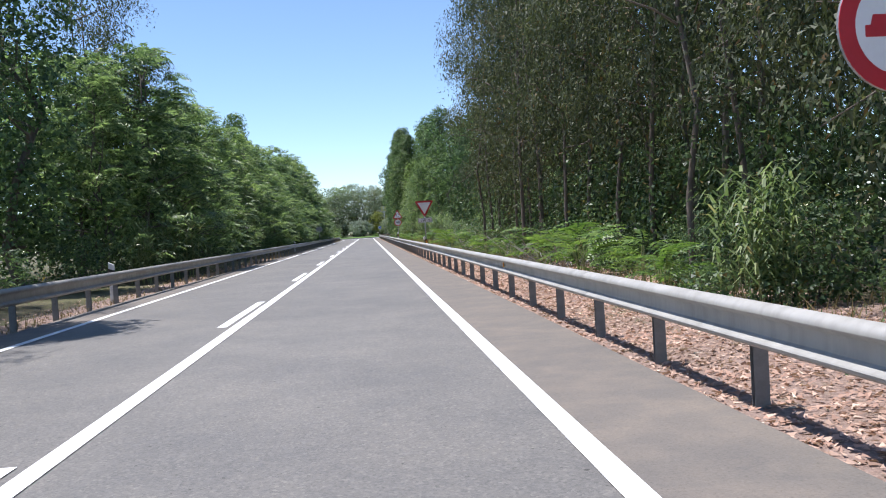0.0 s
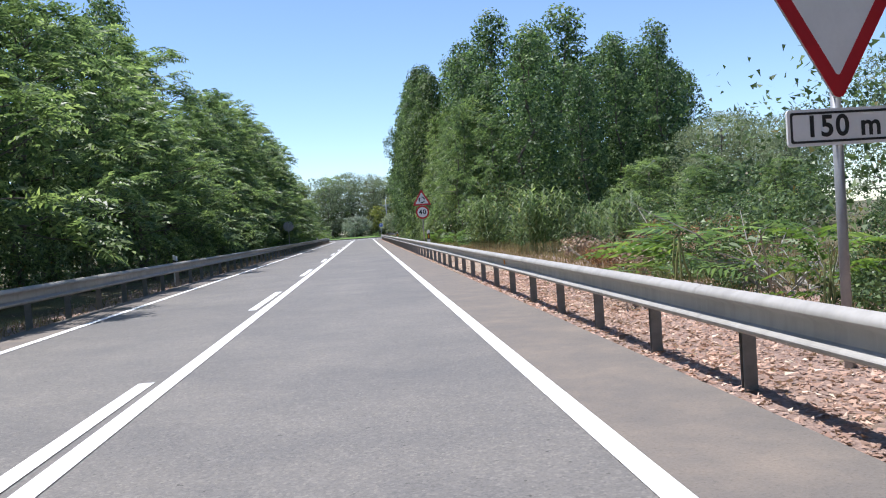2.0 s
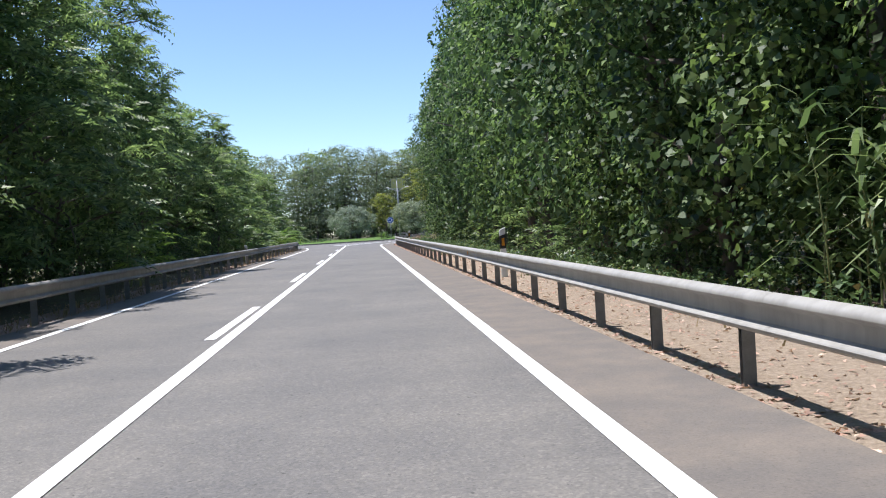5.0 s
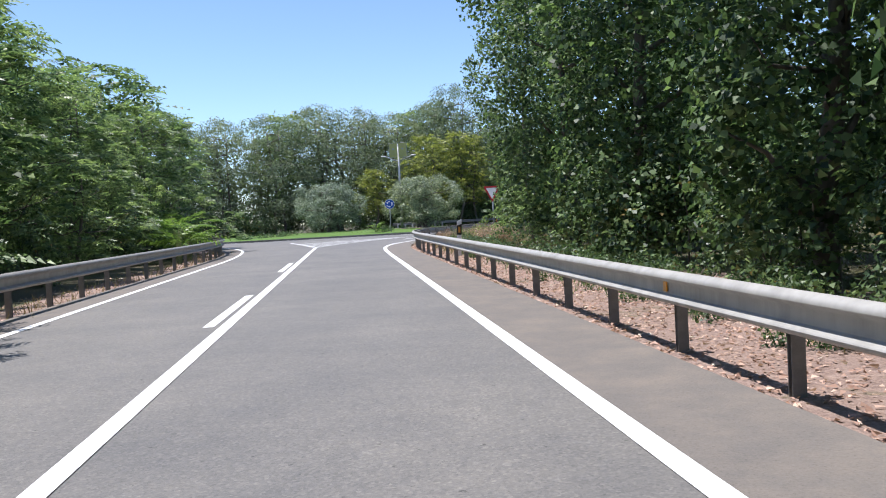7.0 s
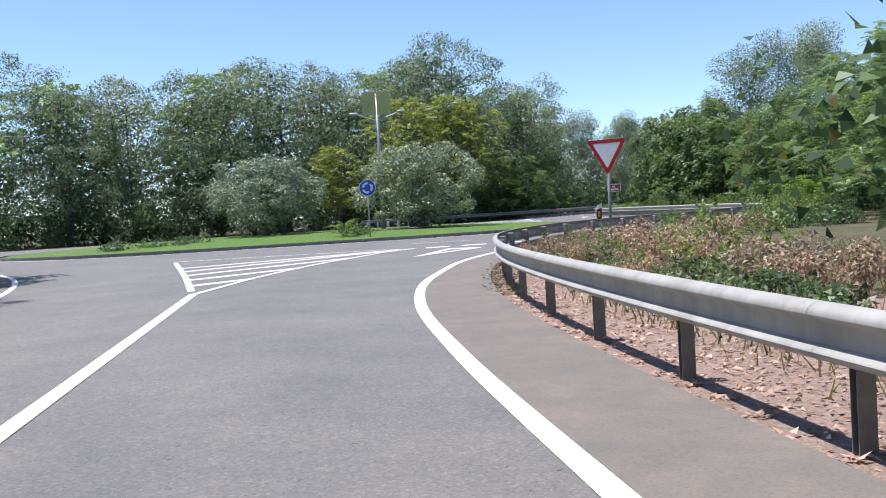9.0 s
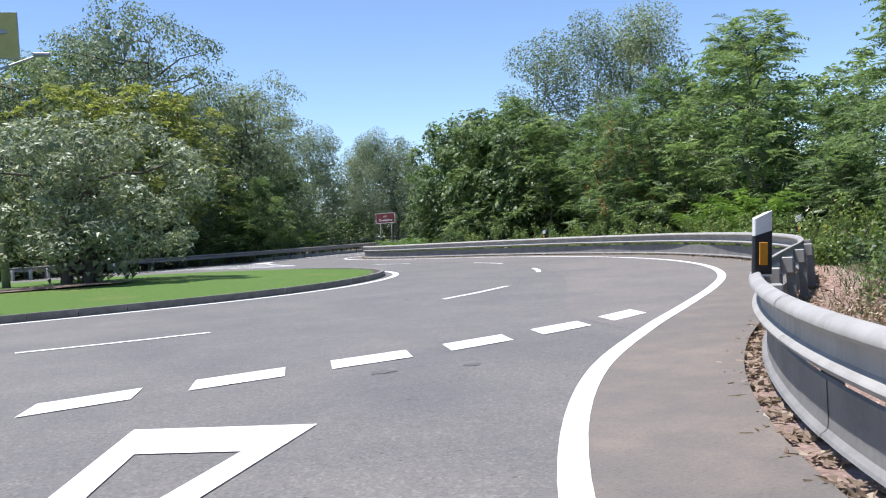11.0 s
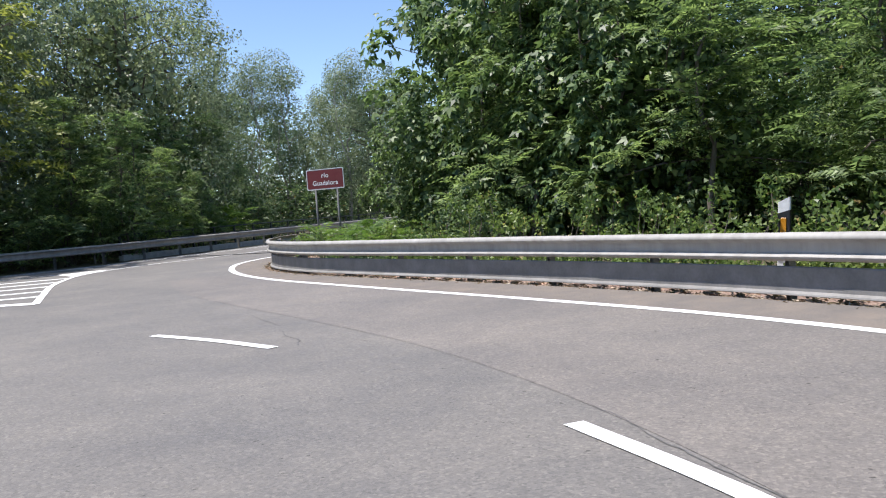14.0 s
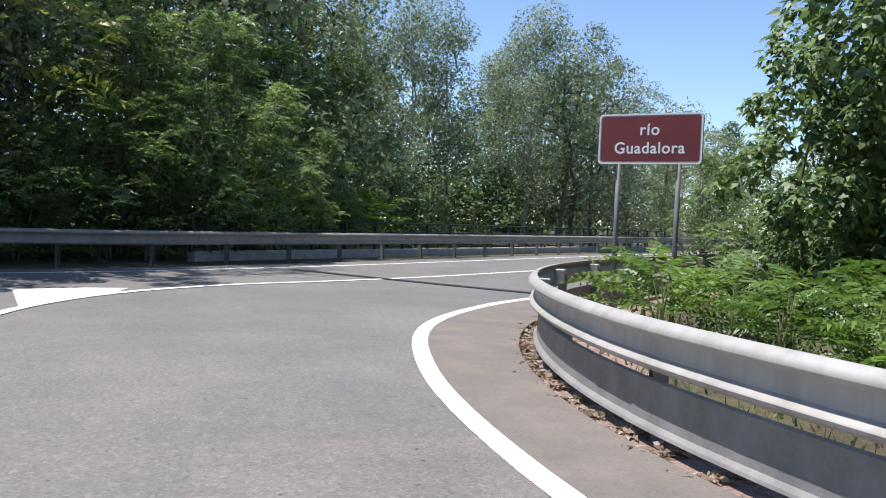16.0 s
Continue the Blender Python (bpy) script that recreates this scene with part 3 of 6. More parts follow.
# ---- grass island ----
isl = smooth_path(ISLAND, 0.5)[:-1]
cx, cy = isl[:, 0].mean(), isl[:, 1].mean()
bm = bmesh.new()
rings = []
for s, z in ((0.985, 0.13), (0.93, 0.19), (0.8, 0.29), (0.6, 0.38), (0.3, 0.44)):
    rings.append([bm.verts.new((cx + (x - cx) * s, cy + (y - cy) * s, z)) for x, y in isl])
for a, b in zip(rings, rings[1:]):
    for i in range(len(a)):
        j = (i + 1) % len(a)
        bm.faces.new((a[i], a[j], b[j], b[i]))
bm.faces.new(rings[-1])


def make_lawn():
    m, nodes, links, p = mat_new("lawn")
    nt = m.node_tree
    a, b, d = noise_node(nt, 0.35, 4), noise_node(nt, 5, 5, 0.7), noise_node(nt, 60, 3, 0.7)
    c = ramp(nt, d, [(0.3, (0.045, 0.10, 0.012)), (0.7, (0.115, 0.215, 0.028))])
    c = mix(nt, 0.5, c, ramp(nt, b, [(0.3, (0.06, 0.125, 0.016)), (0.7, (0.125, 0.215, 0.03))]))
    dry = ramp(nt, a, [(0.6, (0, 0, 0)), (0.72, (1, 1, 1))])
    c = mix(nt, dry, c, mix(nt, b, (0.13, 0.14, 0.035), (0.22, 0.2, 0.07)))
    links.new(c, p.inputs["Base Color"])
    p.inputs["Roughness"].default_value = 0.9
    links.new(bump(nt, d, 0.8, 0.03), p.inputs["Normal"])
    return m


M_LAWN = make_lawn()
island = thing("island", "raised grass island with a concrete kerb in the roundabout", "traffic island", kind="structure")
part("lawn", bm, M_LAWN, island, "mown green lawn", True)
# kerb stones
kp = smooth_path(ISLAND, 1.0)
kprof = [(0.0, -0.05), (0.0, 0.14), (-0.025, 0.165), (-0.15, 0.165), (-0.15, -0.05)]
for i in range(len(kp) - 1):
    a, b = kp[i], kp[i + 1]
    d = (b - a)
    seg = np.array([a + d * 0.008, (a + b) / 2, b - d * 0.008])
    v, f = sweep(seg, [(-o, z) for o, z in kprof], True)
    v = [tuple(q) for q in v]
    kk = len(kprof)
    f.append(tuple(range(kk)))
    f.append(tuple(range(2 * kk, 3 * kk))[::-1])
    raw("kerb_stone", v, f, M_KERB, island)

# ---- guard rails ----
W_PROF = [(0.004, 0.806), (-0.034, 0.8), (-0.072, 0.776), (-0.085, 0.752), (-0.085, 0.738), (-0.072, 0.722), (-0.014, 0.694), (0.0, 0.676), (0.0, 0.6), (-0.005, 0.578),
          (-0.028, 0.562), (-0.06, 0.547), (-0.068, 0.532), (-0.06, 0.512), (-0.03, 0.49), (0.0, 0.482)]
W_BACK = [(o + 0.012, z - (0.006 if z > 0.65 else -0.006)) for o, z in W_PROF][::-1]


CREASE = {0, 4, 5, 6, 9, 12, 13, 15, 16, 31}


def post_bm():
    bm = bmesh.new()
    h = 0.76
    for cxx, cyy, sx, sy in ((0.0, 0.028, 0.11, 0.007), (0.0, -0.028, 0.11, 0.007), (0.052, 0.0, 0.007, 0.05)):
        add_box(bm, cxx, cyy, h / 2 - 0.09, sx, sy, h + 0.02)
    return bm


def spacer_bm():
    bm = bmesh.new()
    add_box(bm, -0.04, 0, 0.645, 0.15, 0.12, 0.2, 0.01)
    return bm


DENT = -0.085
POST_ME = SPACER_ME = REFL_ME = None


def guard_rail(ctrl, label, side, spacing=2.165, phase=0.0, lo=0, low_plate=None, refl_at=(), steel=None):
    """side: -1 where the road lies to the left of the way, +1 where it lies to the right."""
    global POST_ME, SPACER_ME, REFL_ME
    path = smooth_path(ctrl, 0.335)
    s = np.concatenate([[0], np.cumsum(np.linalg.norm(np.diff(path, axis=0), axis=1))])
    rail = thing("guard_rail", label, "guard rail", "galvanised guard rails")
    prof = [(-side * (o - 0.13) if side > 0 else (o - 0.13), z) for o, z in W_PROF + W_BACK]
    if side > 0:
        prof = [(-(o - 0.13), z) for o, z in W_PROF + W_BACK]
    per = 12
    count = 0
    for i in range(0, len(path) - 1, per):
        seg = path[i:min(i + per + 1, len(path))]
        if len(seg) < 2:
            break
        rng = random.Random(i + len(ctrl))
        if abs(seg[0][0] - seg[-1][0]) < 1e-3:
            seg = seg[[0, -1]]  # straight lengths need no steps
        lift = rng.uniform(-0.0015, 0.0015)
        # each length laps a little over the next
        seg = np.vstack([seg, seg[-1] + (seg[-1] - seg[-2]) / np.linalg.norm(seg[-1] - seg[-2]) * 0.12])
        pr = [(o + (0.003 if (i // per) % 2 else 0.0), z + lift) for o, z in prof]
        v, f = sweep(seg, pr, True)
        beam = raw("beam", v, f, steel or M_STEEL, rail, "", True)
        for e in beam.data.edges:
            j, j2 = e.vertices[0] % len(pr), e.vertices[1] % len(pr)
            if j == j2 and j in CREASE:
                e.use_edge_sharp = True
    dist = phase
    k = 0
    while dist < s[-1]:
        p = np.array([np.interp(dist, s, path[:, 0]), np.interp(dist, s, path[:, 1])])
        q = np.array([np.interp(dist + 0.2, s, path[:, 0]), np.interp(dist + 0.2, s, path[:, 1])])
        ang = math.atan2(q[1] - p[1], q[0] - p[0]) - math.pi / 2
        if side > 0:
            ang += math.pi
        tilt = random.Random(k * 7 + len(ctrl))
        m = Matrix.Translation((p[0], p[1], 0)) @ Matrix.Rotation(ang, 4, "Z") @ Matrix.Rotation(radians(tilt.uniform(-1.2, 1.2)), 4, "X")
        if POST_ME is None:
            o = part("post", post_bm(), M_POST, rail)
            o2 = part("spacer", spacer_bm(), M_STEEL, rail)
            bmr = bmesh.new()
            add_box(bmr, -0.146, 0, 0.645, 0.016, 0.085, 0.1, 0.006)
            o3 = part("reflector", bmr, M_AMBER, rail, "amber rail reflector")
            POST_ME, SPACER_ME, REFL_ME = o.data, o2.data, o3.data
            bpy.data.objects.remove(o3)
            o3 = None
        else:
            o, o2 = new("post", POST_ME), new("spacer", SPACER_ME)
            o3 = tagged(new("reflector", REFL_ME), "amber rail reflector") if k in refl_at else None
        for ob in (o, o2, o3):
            if ob is not None:
                ob.parent = rail
                ob.matrix_basis = m
        dist += spacing
        k += 1
    if low_plate:
        sel = path[(s >= low_plate[0]) & (s <= low_plate[1])]
        lp = [(-0.07, 0.415), (-0.088, 0.40), (-0.09, 0.19), (-0.096, 0.135), (-0.13, 0.11), (-0.14, 0.092), (-0.13, 0.084), (-0.083, 0.125), (-0.073, 0.19), (-0.074, 0.395)]
        # one stretch of the plate is bent out past the beam
        dent = np.exp(-(np.hypot(sel[:, 0] - 27.3, sel[:, 1] - 228.2) / 1.7) ** 2) + 0.3 * np.exp(-(np.hypot(sel[:, 0] - 29.0, sel[:, 1] - 235.0) / 1.2) ** 2)
        sel = sel + normals_of(sel) * (DENT * dent)[:, None]
        for i in range(0, len(sel) - 1, per):
            seg = sel[i:min(i + per + 1, len(sel))]
            if len(seg) < 2:
                break
            seg = np.vstack([seg, seg[-1] + (seg[-1] - seg[-2]) * 0.3])
            v, f = sweep(seg, [(o + (0.005 if (i // per) % 2 else 0), z) for o, z in lp], True)
            raw("lower_plate", v, f, M_PLATE, rail, "smooth lower plate of the rail")
    return rail


guard_rail(RAIL_RIGHT, "galvanised W-beam guard rail on steel posts with a lower plate", -1, phase=1.33, low_plate=(248.5, 345), refl_at=(21, 33, 45, 57, 69, 82, 94, 115)).location.z = -0.045
guard_rail(RAIL_LEFT, "dusty galvanised guard rail along the opposite lane", 1, phase=0.9, refl_at=(40, 66), steel=M_STEEL_D)
guard_rail(RAIL_EXIT_L, "galvanised guard rail before the bridge", 1, phase=0.4, steel=M_STEEL_D)


# ---- signs ----
def rounded_poly(pts, r, n=6):
    out = []
    k = len(pts)
    for i in range(k):
        p, a, b = Vector(pts[i]), Vector(pts[i - 1]), Vector(pts[(i + 1) % k])
        u, w = (a - p).normalized(), (b - p).normalized()
        ang = u.angle(w)
        d = r / math.tan(ang / 2)
        c = p + (u + w).normalized() * (r / math.sin(ang / 2))
        s, e = p + u * d - c, p + w * d - c
        for t in range(n + 1):
            v = s.lerp(e, t / n).normalized() * r + c
            out.append((v.x, v.y))
    return out


def slab(pts, y0, y1):
    """A plate of that outline in x and z, from depth y0 (the face) to y1."""
    bm = bmesh.new()
    a = [bm.verts.new((x, y0, z)) for x, z in pts]
    b = [bm.verts.new((x, y1, z)) for x, z in pts]
    bm.faces.new(a)
    bm.faces.new(b[::-1])
    for i in range(len(a)):
        j = (i + 1) % len(a)
        bm.faces.new((a[i], b[i], b[j], a[j]))
    bmesh.ops.recalc_face_normals(bm, faces=bm.faces[:])
    return bm


def circle(r, n=40, cx=0.0, cz=0.0):
    return [(cx + r * math.cos(2 * math.pi * i / n), cz + r * math.sin(2 * math.pi * i / n)) for i in range(n)]


def ring_slab(outer, inner, y0, y1):
    bm = bmesh.new()
    n = len(outer)
    rows = [[bm.verts.new((x, y, z)) for x, z in pts] for pts, y in ((outer, y0), (inner, y0), (inner, y1), (outer, y1))]
    for k in range(4):
        a, b = rows[k], rows[(k + 1) % 4]
        for i in range(n):
            j = (i + 1) % n
            bm.faces.new((a[i], a[j], b[j], b[i]))
    bmesh.ops.recalc_face_normals(bm, faces=bm.faces[:])
    return bm


def pole(parent, x, z0, z1, r=0.038, y=0.055, name="pole", material=None):
    bm = bmesh.new()
    add_cyl(bm, (x, y, z0), (x, y, z1), r, n=12)
    bmesh.ops.create_cone(bm, cap_ends=True, segments=12, radius1=r, radius2=r * 0.6, depth=0.02, matrix=Matrix.Translation((x, y, z1 + 0.008)))
    part(name, bm, material or M_GREY, parent, "grey steel sign pole", True)


def flat_text(parent, body, size, material, x, y, z, bold=0.02, spacing=1.0):
    return text_mesh(body, size, material, parent, Matrix.Translation((x, y, z)) @ Matrix.Rotation(radians(90), 4, "X"), "", bold, spacing)


def tri_pts(side, down, cz):
    h = side * math.sqrt(3) / 2
    if down:
        return [(-side / 2, cz + h), (side / 2, cz + h), (0, cz)][::-1]
    return [(-side / 2, cz), (side / 2, cz), (0, cz + h)]


def scaled(pts, s):
    mx, mz = sum(p[0] for p in pts) / len(pts), sum(p[1] for p in pts) / len(pts)
    return [(mx + (x - mx) * s, mz + (z - mz) * s) for x, z in pts]


def triangle_plate(parent, side, down, z):
    base = tri_pts(side, down, z)
    o = rounded_poly(base, side * 0.045)
    part("sign_plate", slab(o, 0.0, 0.025), M_GREY, parent, "grey aluminium sign plate")
    inner = rounded_poly(scaled(base, 0.70), side * 0.02)
    part("sign_face", slab(inner, -0.006, 0.0), M_WHITE, parent, "white sign face")
    part("sign_border", ring_slab(o, inner, -0.009, 0.0), M_RED, parent, "red sign border")


def round_plate(parent, r, z, rim=0.76):
    part("sign_plate", slab(circle(r, 40, 0, z), 0.0, 0.025), M_GREY, parent, "grey aluminium sign plate")
    part("sign_face", slab(circle(r * rim, 40, 0, z), -0.006, 0.0), M_WHITE, parent, "white sign face")
    part("sign_border", ring_slab(circle(r, 40, 0, z), circle(r * rim, 40, 0, z), -0.009, 0.0), M_RED, parent, "red sign border")


def arc_arrow(parent, r, w, a0, a1, cx, cz, y, material, head=1.9):
    """A bent arrow from angle a0 to a1 (degrees)."""
    n = 10
    ea = a0 + (a1 - a0) * 0.66
    pts_o, pts_i = [], []
    for i in range(n + 1):
        a = radians(a0 + (ea - a0) * i / n)
        pts_o.append((cx + (r + w / 2) * math.cos(a), cz + (r + w / 2) * math.sin(a)))
        pts_i.append((cx + (r - w / 2) * math.cos(a), cz + (r - w / 2) * math.sin(a)))
    b = radians(ea)
    tip = radians(a1)
    hd = [(cx + (r + w * head / 2) * math.cos(b), cz + (r + w * head / 2) * math.sin(b)), (cx + r * math.cos(tip), cz + r * math.sin(tip)),
          (cx + (r - w * head / 2) * math.cos(b), cz + (r - w * head / 2) * math.sin(b))]
    pts = pts_o + hd + pts_i[::-1]
    bm = bmesh.new()
    f = bm.faces.new([bm.verts.new((x, y, z)) for x, z in pts])
    bmesh.ops.triangulate(bm, faces=[f])
    part("arrow", bm, material, parent)


# give way in 150 m
s = thing("give_way_sign", "red-bordered white give-way triangle above a distance plate", "road sign", at=pose(6.12, 43.45, 0, 0, 0, 2))
triangle_plate(s, 1.30, True, 2.2)
pole(s, 0, -0.3, 2.9, 0.043)
part("distance_plate", slab(rounded_poly([(-0.48, 1.86), (0.48, 1.86), (0.48, 2.17), (-0.48, 2.17)], 0.03), -0.004, 0.022), M_WHITE, s, "white distance plate")
part("plate_border", ring_slab(rounded_poly([(-0.455, 1.885), (0.455, 1.885), (0.455, 2.145), (-0.455, 2.145)], 0.02), rounded_poly([(-0.435, 1.905), (0.435, 1.905), (0.435, 2.125), (-0.435, 2.125)], 0.02), -0.007, -0.004), M_BLACK, s)
flat_text(s, "150", 0.25, M_BLACK, -0.125, -0.008, 2.015, 0.024, 1.1)
flat_text(s, "m", 0.25, M_BLACK, 0.27, -0.008, 2.01, 0.024, 1.1)
# roundabout warning and 40 limit
s = thing("warning_sign", "red-bordered roundabout warning triangle above a round 40 limit plate", "road sign", at=pose(6.2, 97.6, 0, 0, 0, 1))
triangle_plate(s, 1.34, False, 3.02)
for a in (95, 215, 335):
    arc_arrow(s, 0.2, 0.062, a, a - 100 + 0.1, 0, 3.41, -0.011, M_BLACK)
pole(s, 0, -0.3, 3.9, 0.043)
round_plate(s, 0.475, 2.53)
flat_text(s, "40", 0.47, M_BLACK, 0, -0.010, 2.53, 0.026, 1.2)
# give way at the roundabout
s = thing("give_way_sign", "large red-bordered white give-way triangle at the roundabout entry", "road sign", at=pose(11.72, 209.75, 0, 0, 0, -38))
triangle_plate(s, 1.29, True, 2.15)
pole(s, 0, -0.3, 2.9, 0.045)
# no overtaking
s = thing("no_overtaking_sign", "round red-bordered no-overtaking sign on a pole behind the rail", "road sign", at=pose(5.88, -9.45, 0.13, 0, 0, 3))
round_plate(s, 0.45, 2.44, 0.74)
pole(s, 0, -0.3, 2.75)
for cxx, mt in ((-0.145, M_RED), (0.145, M_BLACK)):
    body = rounded_poly([(cxx - 0.115, 2.37), (cxx + 0.115, 2.37), (cxx + 0.115, 2.45), (cxx + 0.075, 2.45), (cxx + 0.055, 2.52), (cxx - 0.055, 2.52), (cxx - 0.075, 2.45), (cxx - 0.115, 2.45)], 0.008, 2)
    part("symbol", slab(body, -0.010, -0.006), mt, s)
# back of a round sign on the other side
s = thing("round_sign", "grey back of a round sign facing the opposite lane", "road sign", at=pose(-5.29, 121.4, 0, 0, 0, 184))
round_plate(s, 0.5, 2.45)
pole(s, 0, -0.3, 2.65)
# blue roundabout sign
s = thing("roundabout_sign", "blue round mandatory roundabout sign on a pole in the grass", "road sign", at=pose(5.7, 228.25, 0.28, 0, 0, -8))
part("sign_plate", slab(circle(0.43, 40, 0, 2.44), 0.0, 0.025), M_WHITE, s)
part("sign_face", slab(circle(0.405, 40, 0, 2.44), -0.006, 0.0), M_BLUE, s, "blue sign face")
for a in (80, 200, 320):
    arc_arrow(s, 0.235, 0.085, a, a + 100, 0, 2.44, -0.010, M_WHITE, 1.8)
pole(s, 0, -0.3, 2.7)
# river name sign
s = thing("river_sign", "maroon sign plate with white lettering on two steel posts", "road sign", at=pose(31.11, 260.5, 0, 0, 0, -50.5))
w2, z0, z1 = 0.71, 2.18, 2.86
part("sign_plate", slab(rounded_poly([(-w2, z0), (w2, z0), (w2, z1), (-w2, z1)], 0.05), 0.0, 0.04), M_GREY, s, "grey aluminium sign plate")
part("sign_face", slab(rounded_poly([(-w2 + 0.035, z0 + 0.035), (w2 - 0.035, z0 + 0.035), (w2 - 0.035, z1 - 0.035), (-w2 + 0.035, z1 - 0.035)], 0.04), -0.005, 0.0), M_MAROON, s, "maroon sign face")
part("sign_border", ring_slab(rounded_poly([(-w2, z0), (w2, z0), (w2, z1), (-w2, z1)], 0.05), rounded_poly([(-w2 + 0.02, z0 + 0.02), (w2 - 0.02, z0 + 0.02), (w2 - 0.02, z1 - 0.02), (-w2 + 0.02, z1 - 0.02)], 0.045), -0.008, 0.0), M_WHITE, s, "white sign border")
flat_text(s, "río", 0.22, M_WHITE, 0, -0.009, 2.64, 0.015, 1.1)
flat_text(s, "Guadalora", 0.215, M_WHITE, 0, -0.009, 2.39, 0.015, 1.08)
pole(s, -0.43, -0.3, 2.7, 0.035, material=M_POST)
pole(s, 0.40, -0.3, 2.7, 0.035, material=M_POST)


# ---- marker posts ----
def marker(x, y, turn, tilt=0.0, h=1.22, lean=0.0, foot=-0.2):
    s = thing("marker_post", "white plastic edge marker post with a black band and amber reflector", "marker post", "edge marker posts", at=pose(x, y, 0, 0, 0, turn) @ pose(0, 0, 0, tilt, lean, 0))
    outl = rounded_poly([(-0.09, -0.05), (0.09, -0.05), (0.055, 0.06), (-0.055, 0.06)], 0.018, 3)

    def body(za, zb, cut=0.0, grow=0.0):
        bm = bmesh.new()
        a = [bm.verts.new((px * (1 + grow), py * (1 + grow), za)) for px, py in outl]
        b = [bm.verts.new((px * (1 + grow), py * (1 + grow), zb + cut * px / 0.09)) for px, py in outl]
        bm.faces.new(a[::-1])
        bm.faces.new(b)
        for i in range(len(a)):
            j = (i + 1) % len(a)
            bm.faces.new((a[i], a[j], b[j], b[i]))
        bmesh.ops.recalc_face_normals(bm, faces=bm.faces[:])
        return bm

    part("body", body(foot, h, 0.045), M_PLASTIC, s)
    part("band", body(h - 0.52, h - 0.16, 0.03, 0.04), M_BLACK, s, "slanted black band")
    bm = bmesh.new()
    add_box(bm, 0, -0.058, h - 0.34, 0.075, 0.012, 0.2, 0.004)
    part("reflector", bm, M_AMBER, s, "amber reflector")
    return s


marker(5.9, 35.5, 4, 0, 1.05, -26)
marker(5.75, 87.2, 5, 0, 1.24)
marker(5.6, 132.5, 5, 0, 1.22)
marker(5.7, 182.2, -4, 0, 1.23, 3)
marker(12.42, 212.84, -25, 0, 1.26, 4, 0.72)  # clamped on the beam
marker(27.1, 224.2, -45, 0, 1.13)
marker(30.3, 241.2, -70, 0, 1.1, 4)
for yy in (9, 68, 160):
    marker(-4.75, yy, 180, 0, 1.0)


# ---- solar street lamp ----
s = thing("solar_street_lamp", "grey street lamp pole with two solar panels and two lamp arms", "street lamp", at=pose(7.3, 237.2, 0.3, 0, 0, -14))
bm = bmesh.new()
add_cyl(bm, (0, 0, -0.4), (0, 0, 8.4), 0.13, 0.085, 16)
add_cyl(bm, (0, 0, -0.05), (0, 0, 0.06), 0.2, 0.2, 14)
part("pole", bm, M_GREY, s, "", True)
for sx in (-1, 1):
    bm = bmesh.new()
    add_box(bm, sx * 0.46, -0.14, 7.83, 0.82, 0.035, 1.42, 0.006)
    p = part("solar_panel", bm, M_PANEL, s, "olive-grey back of a solar panel")
    for px, pz, sxx, szz in ((0, 0.7, 0.85, 0.03), (0, -0.7, 0.85, 0.03), (-0.41, 0, 0.03, 1.37), (0.41, 0, 0.03, 1.37)):
        bm = bmesh.new()
        add_box(bm, sx * 0.46 + px, -0.14, 7.83 + pz, sxx, 0.05, szz, 0.005)
        part("frame_bar", bm, M_GREY, p)
    bm = bmesh.new()
    add_box(bm, sx * 0.46, -0.17, 7.95, 0.2, 0.03, 0.14, 0.01)
    part("junction_box", bm, M_GREY, p)
    bm = bmesh.new()
    add_cyl(bm, (0, 0, 6.75), (sx * 1.3, 0, 7.22), 0.04, n=10)
    arm = part("arm", bm, M_GREY, s)
    bm = bmesh.new()
    add_cyl(bm, (0, 0, 6.5), (sx * 0.6, 0, 6.97), 0.022, n=8)
    part("brace", bm, M_GREY, s)
    bm = bmesh.new()
    add_box(bm, sx * 1.48, 0, 7.27, 0.5, 0.22, 0.12, 0.03, None)
    part("lamp_head", bm, M_GREY, arm, "flat grey lamp head")

# ---- row of concrete bollards beyond the island ----
bm = bmesh.new()
add_box(bm, 0, 0, 0.28, 0.17, 0.17, 0.72, 0.02)
first = part("bollard", bm, M_CONC)
tagged(first, "short weathered concrete bollard", "bollard", "row of concrete bollards")
first.matrix_basis = pose(14.6, 267.0, 0)
for k in range(1, 9):
    copy_thing(first, pose(14.6 - 1.0 * k, 267.0 - 0.13 * k, 0, 0, 0, k * 7))


# ---- bridge parapet ----
def parapet(a, b, label):
    a, b = np.array(a, float), np.array(b, float)
    L = np.linalg.norm(b - a)
    d = (b - a) / L
    s = thing("parapet", label, "bridge railing", "bridge railings", at=pose(a[0], a[1], 0, 0, 0, math.degrees(math.atan2(d[1], d[0]))))
    bm = bmesh.new()
    add_box(bm, L / 2, 0, 0.06, L, 0.32, 0.3, 0.02)
    part("kerb_beam", bm, M_CONC, s, "pale concrete edge beam")
    bm = bmesh.new()
    add_box(bm, 0, 0, 0.66, 0.09, 0.09, 0.95, 0.008)
    me = None
    for i in range(int(L / 1.6) + 1):
        if me is None:
            o = part("post", bm, M_IRON, s)
            me = o.data
        else:
            o = new("post", me)
            o.parent = s
        o.location = (i * 1.6, 0, 0)
    for z in (0.5, 0.8, 1.12):
        bm = bmesh.new()
        add_cyl(bm, (0, 0, z), (L, 0, z), 0.03, n=8)
        part("rail", bm, M_IRON, s)


parapet((26.2, 274.2), (60, 299.6), "dark iron bridge railing on a concrete beam")
parapet((36.5, 264.9), (64, 285.5), "dark iron bridge railing on a concrete beam")


